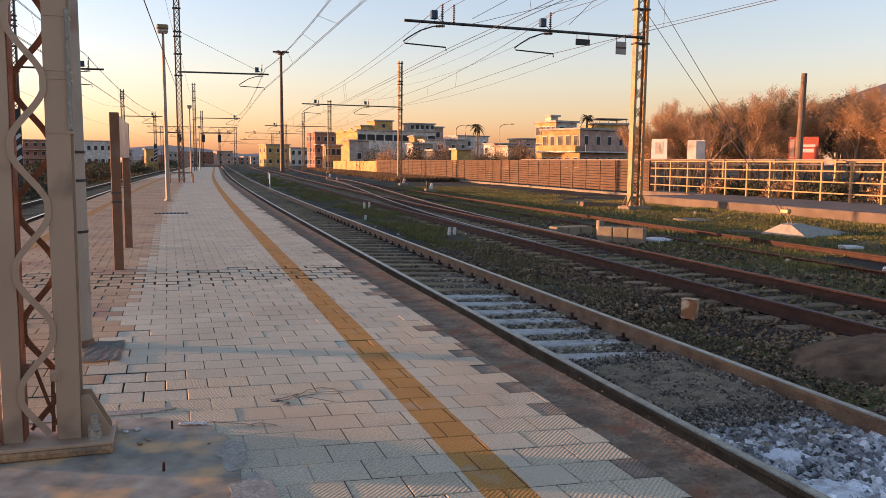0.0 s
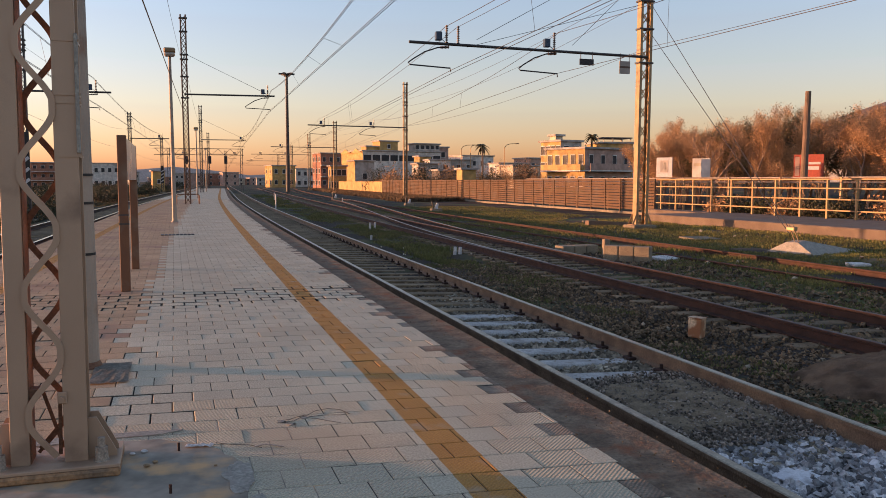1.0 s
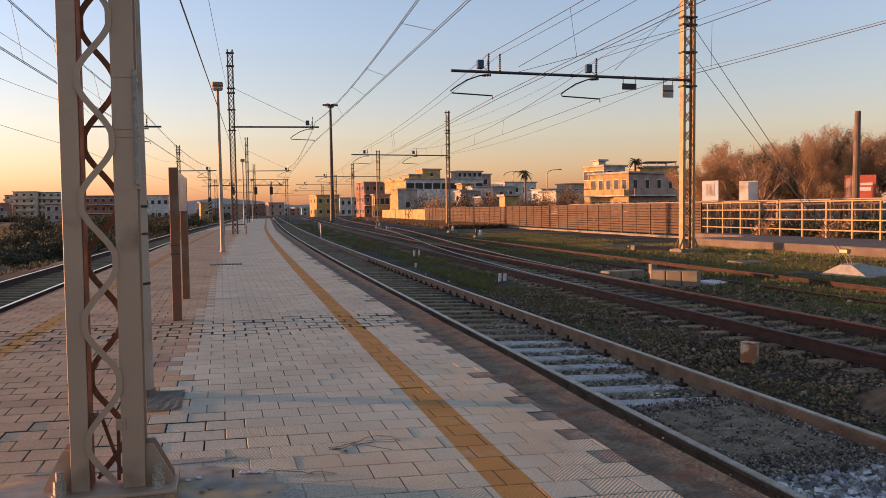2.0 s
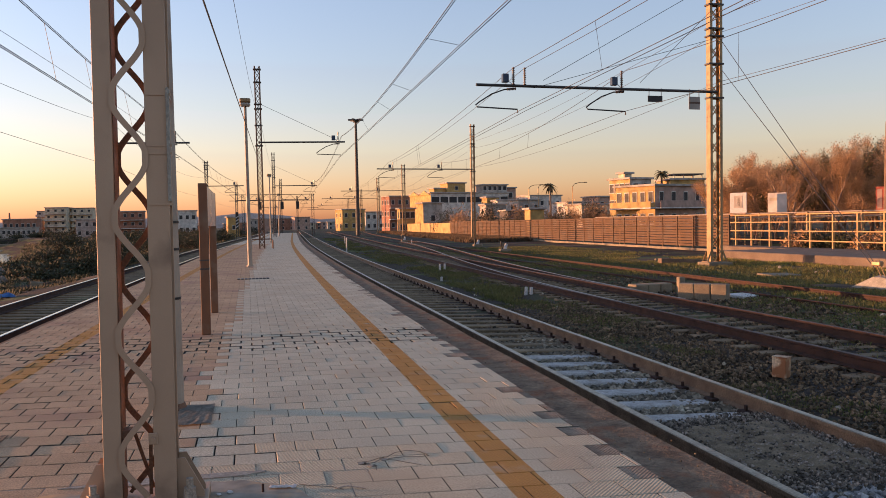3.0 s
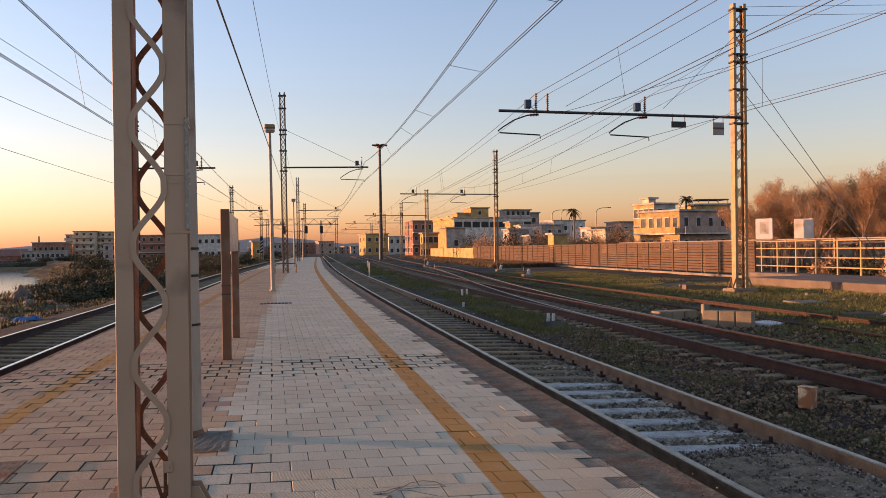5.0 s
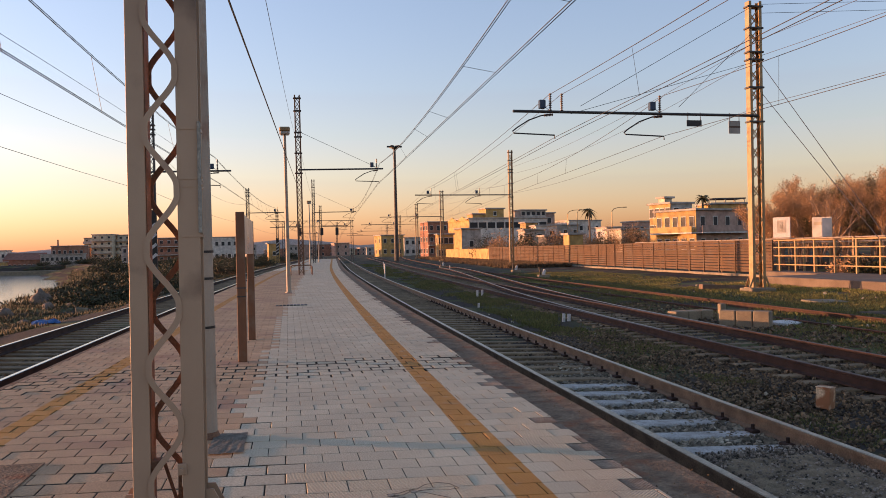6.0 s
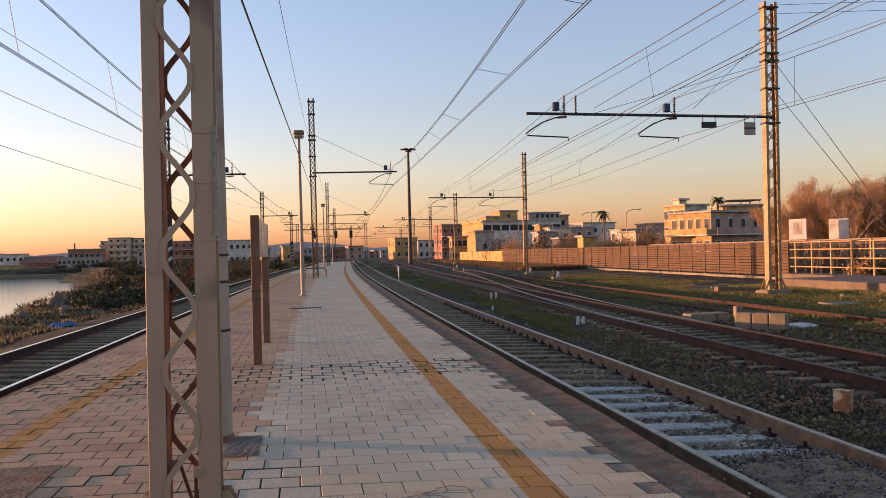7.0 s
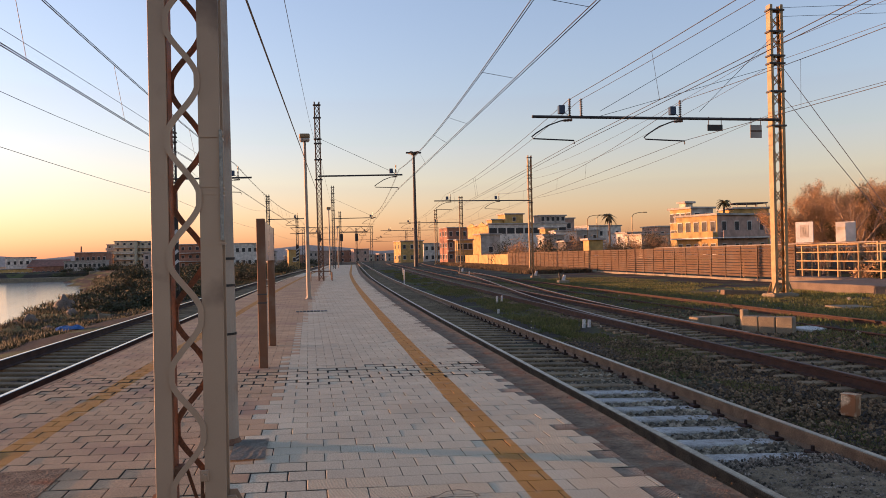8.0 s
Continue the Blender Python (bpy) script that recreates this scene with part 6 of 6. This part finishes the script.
def shrub(x, y, r, h, seed, label="dark green shrub above the shore", m="shrub"):
    rs = random.Random(seed)
    t = thing("shrub", label, "shrub", pose(x, y, ground_height(x, y)), "shrubs above the shore")
    stems = bmesh.new()
    vs, fs = [], []
    for i in range(26):
        a, k = rs.uniform(0, 6.28), rs.random() ** 0.5
        top = Vector((r * k * math.cos(a), r * k * math.sin(a), h * (1 - 0.6 * k * k) * rs.uniform(0.6, 1.1)))
        tube(stems, [(0, 0, -0.1), top * 0.5, top], 0.02, 3, 0.006, False)
        for _ in range(55):
            leaf(vs, fs, top * rs.uniform(0.45, 1.05) + Vector((rs.gauss(0, 0.16 * r), rs.gauss(0, 0.16 * r), rs.gauss(0, 0.1 * h))), 0.07 * max(1, r * 0.7) * rs.uniform(0.7, 1.5), rs)
    part("brushwood", stems, M["bark"], t)
    me = bpy.data.meshes.new("foliage")
    me.from_pydata(vs, [], fs)
    me.materials.append(M[m])
    new("foliage", me).parent = t


rs = random.Random(17)
for i in range(34):
    y = 44 + 2.4 * i + rs.uniform(-1, 1)
    x = S(y) - 8.8 - rs.random() * (2.5 + 0.16 * (y - 40))
    shrub(x, y, rs.uniform(0.9, 1.8), rs.uniform(0.7, 1.4) + 0.012 * (y - 44), 100 + i)
for i in range(7):
    shrub(-12.6 - 0.4 * i + rs.uniform(-0.6, 0.6), 50 + 2.6 * i, 0.9, 0.7, 200 + i)
for i in range(9):
    y = 96 + 11 * i
    shrub(30 + 0.06 * (y - 96) + rs.uniform(-1, 1), y, 1.7, 2.4, 300 + i, "bare brown bush behind the fence", "dry_leaf")

for i in range(18):
    shrub(30.0 + 1.58 * i + rs.uniform(-0.7, 0.7), 124 + rs.uniform(-5, 5), rs.uniform(1.7, 2.8), rs.uniform(3.2, 5.0), 700 + i, "bare brown bush among the houses" if i % 3 else "dark evergreen bush among the houses", "dry_leaf" if i % 3 else "shrub")
for i in range(16):
    shrub(27.8 + rs.uniform(-0.5, 1.0), 13 + 1.55 * i, 1.1, 1.35, 400 + i, "dark scrub behind the railing", "shrub" if i % 3 else "dry_leaf")


for i in range(18):
    shrub(-84 + 2.9 * i + rs.uniform(-1, 1), 296 + rs.uniform(-3, 4), rs.uniform(2.4, 3.6), rs.uniform(1.6, 3.2), 500 + i, "dark scrub along the far shore")
for i in range(30):
    y = 112 + 6 * i
    shrub(S(y) - 10 - rs.random() * min(40, 0.17 * y), y, 2.6, rs.uniform(1.4, 2.6), 600 + i)


def boulder(x, y, r, h, seed, label):
    b = bmesh.new()
    bmesh.ops.create_icosphere(b, subdivisions=3, radius=1)
    for v in b.verts:
        k = 1 + 0.35 * noise.noise(v.co * 1.3 + Vector((seed, 0, 0))) + 0.12 * noise.noise(v.co * 4)
        v.co = Vector((v.co.x * r * k, v.co.y * r * k, max(-0.4, v.co.z) * h * k))
    tagged(part("boulder", b, M["rock"]), label, "rock", "boulders").matrix_basis = pose(x, y, ground_height(x, y) + 0.05, 0, 0, seed * 40)


boulder(-12.9, 46.5, 0.55, 0.8, 1, "pale brown boulder at the bank edge")
for i in range(14):
    boulder(-9.6 - 0.4 * i + rs.uniform(-1, 1), 30 + 3.4 * i + rs.uniform(-1, 1), rs.uniform(0.12, 0.4), rs.uniform(0.1, 0.3), 3 + i, "grey-brown stone on the bank")
b = bmesh.new()
bmesh.ops.create_grid(b, x_segments=14, y_segments=8, size=1)
for v in b.verts:
    v.co = Vector((v.co.x * 0.42, v.co.y * 0.25, 0.12 + 0.09 * noise.noise((v.co.x * 2.5, v.co.y * 2.5, 1)) - 0.1 * max(abs(v.co.x), abs(v.co.y)) ** 4))
bmesh.ops.solidify(b, geom=b.faces[:], thickness=0.01)
tagged(part("plastic_sheet", b, M["tarp"]), "crumpled bright blue plastic sheet on the bank", "sheet").matrix_basis = pose(-7.6, 28.0, ground_height(-7.6, 28.0) + 0.03, 0, 0, 15)
b = bmesh.new()
box(b, (-0.25, -0.1, -0.2), (0.25, 0.1, 0.32), 0.03)
tagged(part("concrete_stub", b, M["concrete"]), "small broken concrete stub on the bank", "post").matrix_basis = pose(-8.9, 38.0, ground_height(-8.9, 38.0), 0, 5, 10)


def street_lamp(x, y, h, reach):
    t = thing("street_lamp", "thin grey street lamp with a curved arm", "lamp", pose(x, y, 0), "street lamps")
    part("shaft", tube(bmesh.new(), [(0, 0, -0.5), (0, 0, h - 0.8), (reach * 0.15, 0, h - 0.3), (reach * 0.5, 0, h - 0.05), (reach, 0, h)], 0.09, 6, 0.05), M["galv"], t)
    b = bmesh.new()
    box(b, (reach - 0.2, -0.12, h - 0.08), (reach + 0.5, 0.12, h + 0.08), 0.03)
    part("lamp_head", b, M["galv"], t)


for x, y, h, r in ((62.0, 170, 9.5, 2.0), (52.8, 150, 8.5, 2.4), (58.5, 142, 8.5, 2.4), (66.0, 138, 8.5, 2.0)):
    street_lamp(x, y, h, r)

# ---- small litter on the platform ----


def crack(points, label):
    b = bmesh.new()
    for a, c in zip(points, points[1:]):
        bar(b, (*a, 0.0035), (*c, 0.0035), 0.0035, 0.002, (0, 0, 1))
    part("crack", b, M["joint"], platform, label)


crack([(0.60, 5.02), (0.68, 5.03), (0.74, 5.08), (0.80, 5.09), (0.86, 5.17), (0.95, 5.20), (1.02, 5.15), (1.06, 5.04)], "crack in a broken block")
crack([(0.60, 4.99), (0.66, 4.96), (0.70, 4.90), (0.69, 4.84)], "crack in a broken block")
crack([(0.74, 5.08), (0.79, 5.03), (0.84, 5.0), (0.89, 4.94), (0.97, 4.86)], "crack in a broken block")
crack([(0.76, 5.06), (0.70, 4.99), (0.64, 4.98)], "crack in a broken block")
crack([(0.80, 5.05), (0.90, 5.06), (1.0, 5.03), (1.06, 5.04)], "crack in a broken block")
crack([(0.22, 4.70), (0.30, 4.64), (0.40, 4.60), (0.46, 4.53)], "crack in a broken block")
for x, y, w in ((0.63, 5.0, 0.05), (0.68, 4.93, 0.035), (0.77, 5.05, 0.04)):
    b = bmesh.new()
    for i in range(5):
        box(b, (-w / 2, -0.02, -0.003), (w / 2 * (0.3 + 0.15 * i), 0.012 * i - 0.02, 0.0025 + 0.001 * (i % 2)))
    part("broken_chip", b, M["pale_cement"], platform).matrix_basis = pose(x, y, 0.001, 0, 0, x * 700)
for x, y in ((0.02, 4.62), (-0.02, 3.98)):
    b = bmesh.new()
    tube(b, [(0, 0, 0), (0, 0, 0.045)], 0.007, 8)
    tagged(part("cut_bolt", b, M["rail_brown"]), "rusty cut-off bolt sticking out of the cement", "bolt", "cut bolts").matrix_basis = pose(x, y, 0.002)
b = bmesh.new()
bmesh.ops.create_grid(b, x_segments=12, y_segments=6, size=1)
for v in b.verts:
    v.co = Vector((v.co.x * 0.075, v.co.y * 0.022, 0.008 + 0.010 * noise.noise((v.co.x * 3, v.co.y * 3, 5))))
bmesh.ops.solidify(b, geom=b.faces[:], thickness=0.002)
tagged(part("crumpled_wrapper", b, M["white"]), "crumpled pale plastic wrapper on the cement", "litter").matrix_basis = pose(0.13, 4.66, 0.004, 0, 0, -12)
b = bmesh.new()
tube(b, [(0, 0, 0.006), (0.06, 0.01, 0.012), (0.12, -0.02, 0.008), (0.16, -0.05, 0.006)], 0.004, 6)
tagged(part("wire_scrap", b, M["bolt"]), "short bent scrap of wire on the paving", "litter").matrix_basis = pose(0.42, 4.55, 0.0)
for i, (x, y, r) in enumerate(((-0.22, 4.62, 0.012), (-0.16, 4.64, 0.015), (-0.1, 4.45, 0.012), (-0.14, 4.40, 0.014), (0.2, 4.3, 0.008))):
    b = bmesh.new()
    bmesh.ops.create_icosphere(b, subdivisions=2, radius=r)
    for v in b.verts:
        v.co = Vector((v.co.x * 1.3, v.co.y, v.co.z * 0.6)) * (1 + 0.3 * noise.noise(v.co * 60))
    tagged(part("pebble", b, M["white"] if i < 2 else M["ballast"]), "small pebble lying on the cement", "pebble", "pebbles").matrix_basis = pose(x, y, 0.005 + r * 0.5)

# ---- single paving blocks nearest the walk ----
bm = bmesh.new()
c, nx, ny = 0.004, TILE_X - 0.002, TILE - 0.0045
prev = None
for z, e in ((-0.03, 0.0), (-0.004, 0.0), (0.0, c)):
    ring = [bm.verts.new((x, y + SKEW * x, z)) for x, y in ((0.002 + e, 0.0045 + e), (nx - e, 0.0045 + e), (nx - e, ny - e), (0.002 + e, ny - e))]
    if prev:
        for i in range(4):
            bm.faces.new((prev[i], prev[(i + 1) % 4], ring[(i + 1) % 4], ring[i])).material_index = 1 if z < -0.0035 else 0
    prev = ring
bm.faces.new(prev)
blocks = []
for key in ("paver_ribbed", "paver_single"):
    me = bpy.data.meshes.new("paving_block")
    bm.to_mesh(me)
    me.materials.append(M[key])
    me.materials.append(M["joint"])
    blocks.append(me)
bm.free()
for x, y, top, ribbed in singles:
    ob = new("paving_block", blocks[0 if ribbed else 1])
    ob.parent = platform
    ob.location = (x, y + SKEW * x, top)
    ob.rotation_euler = (rng.gauss(0, 0.0015), rng.gauss(0, 0.0015), rng.gauss(0, 0.002))
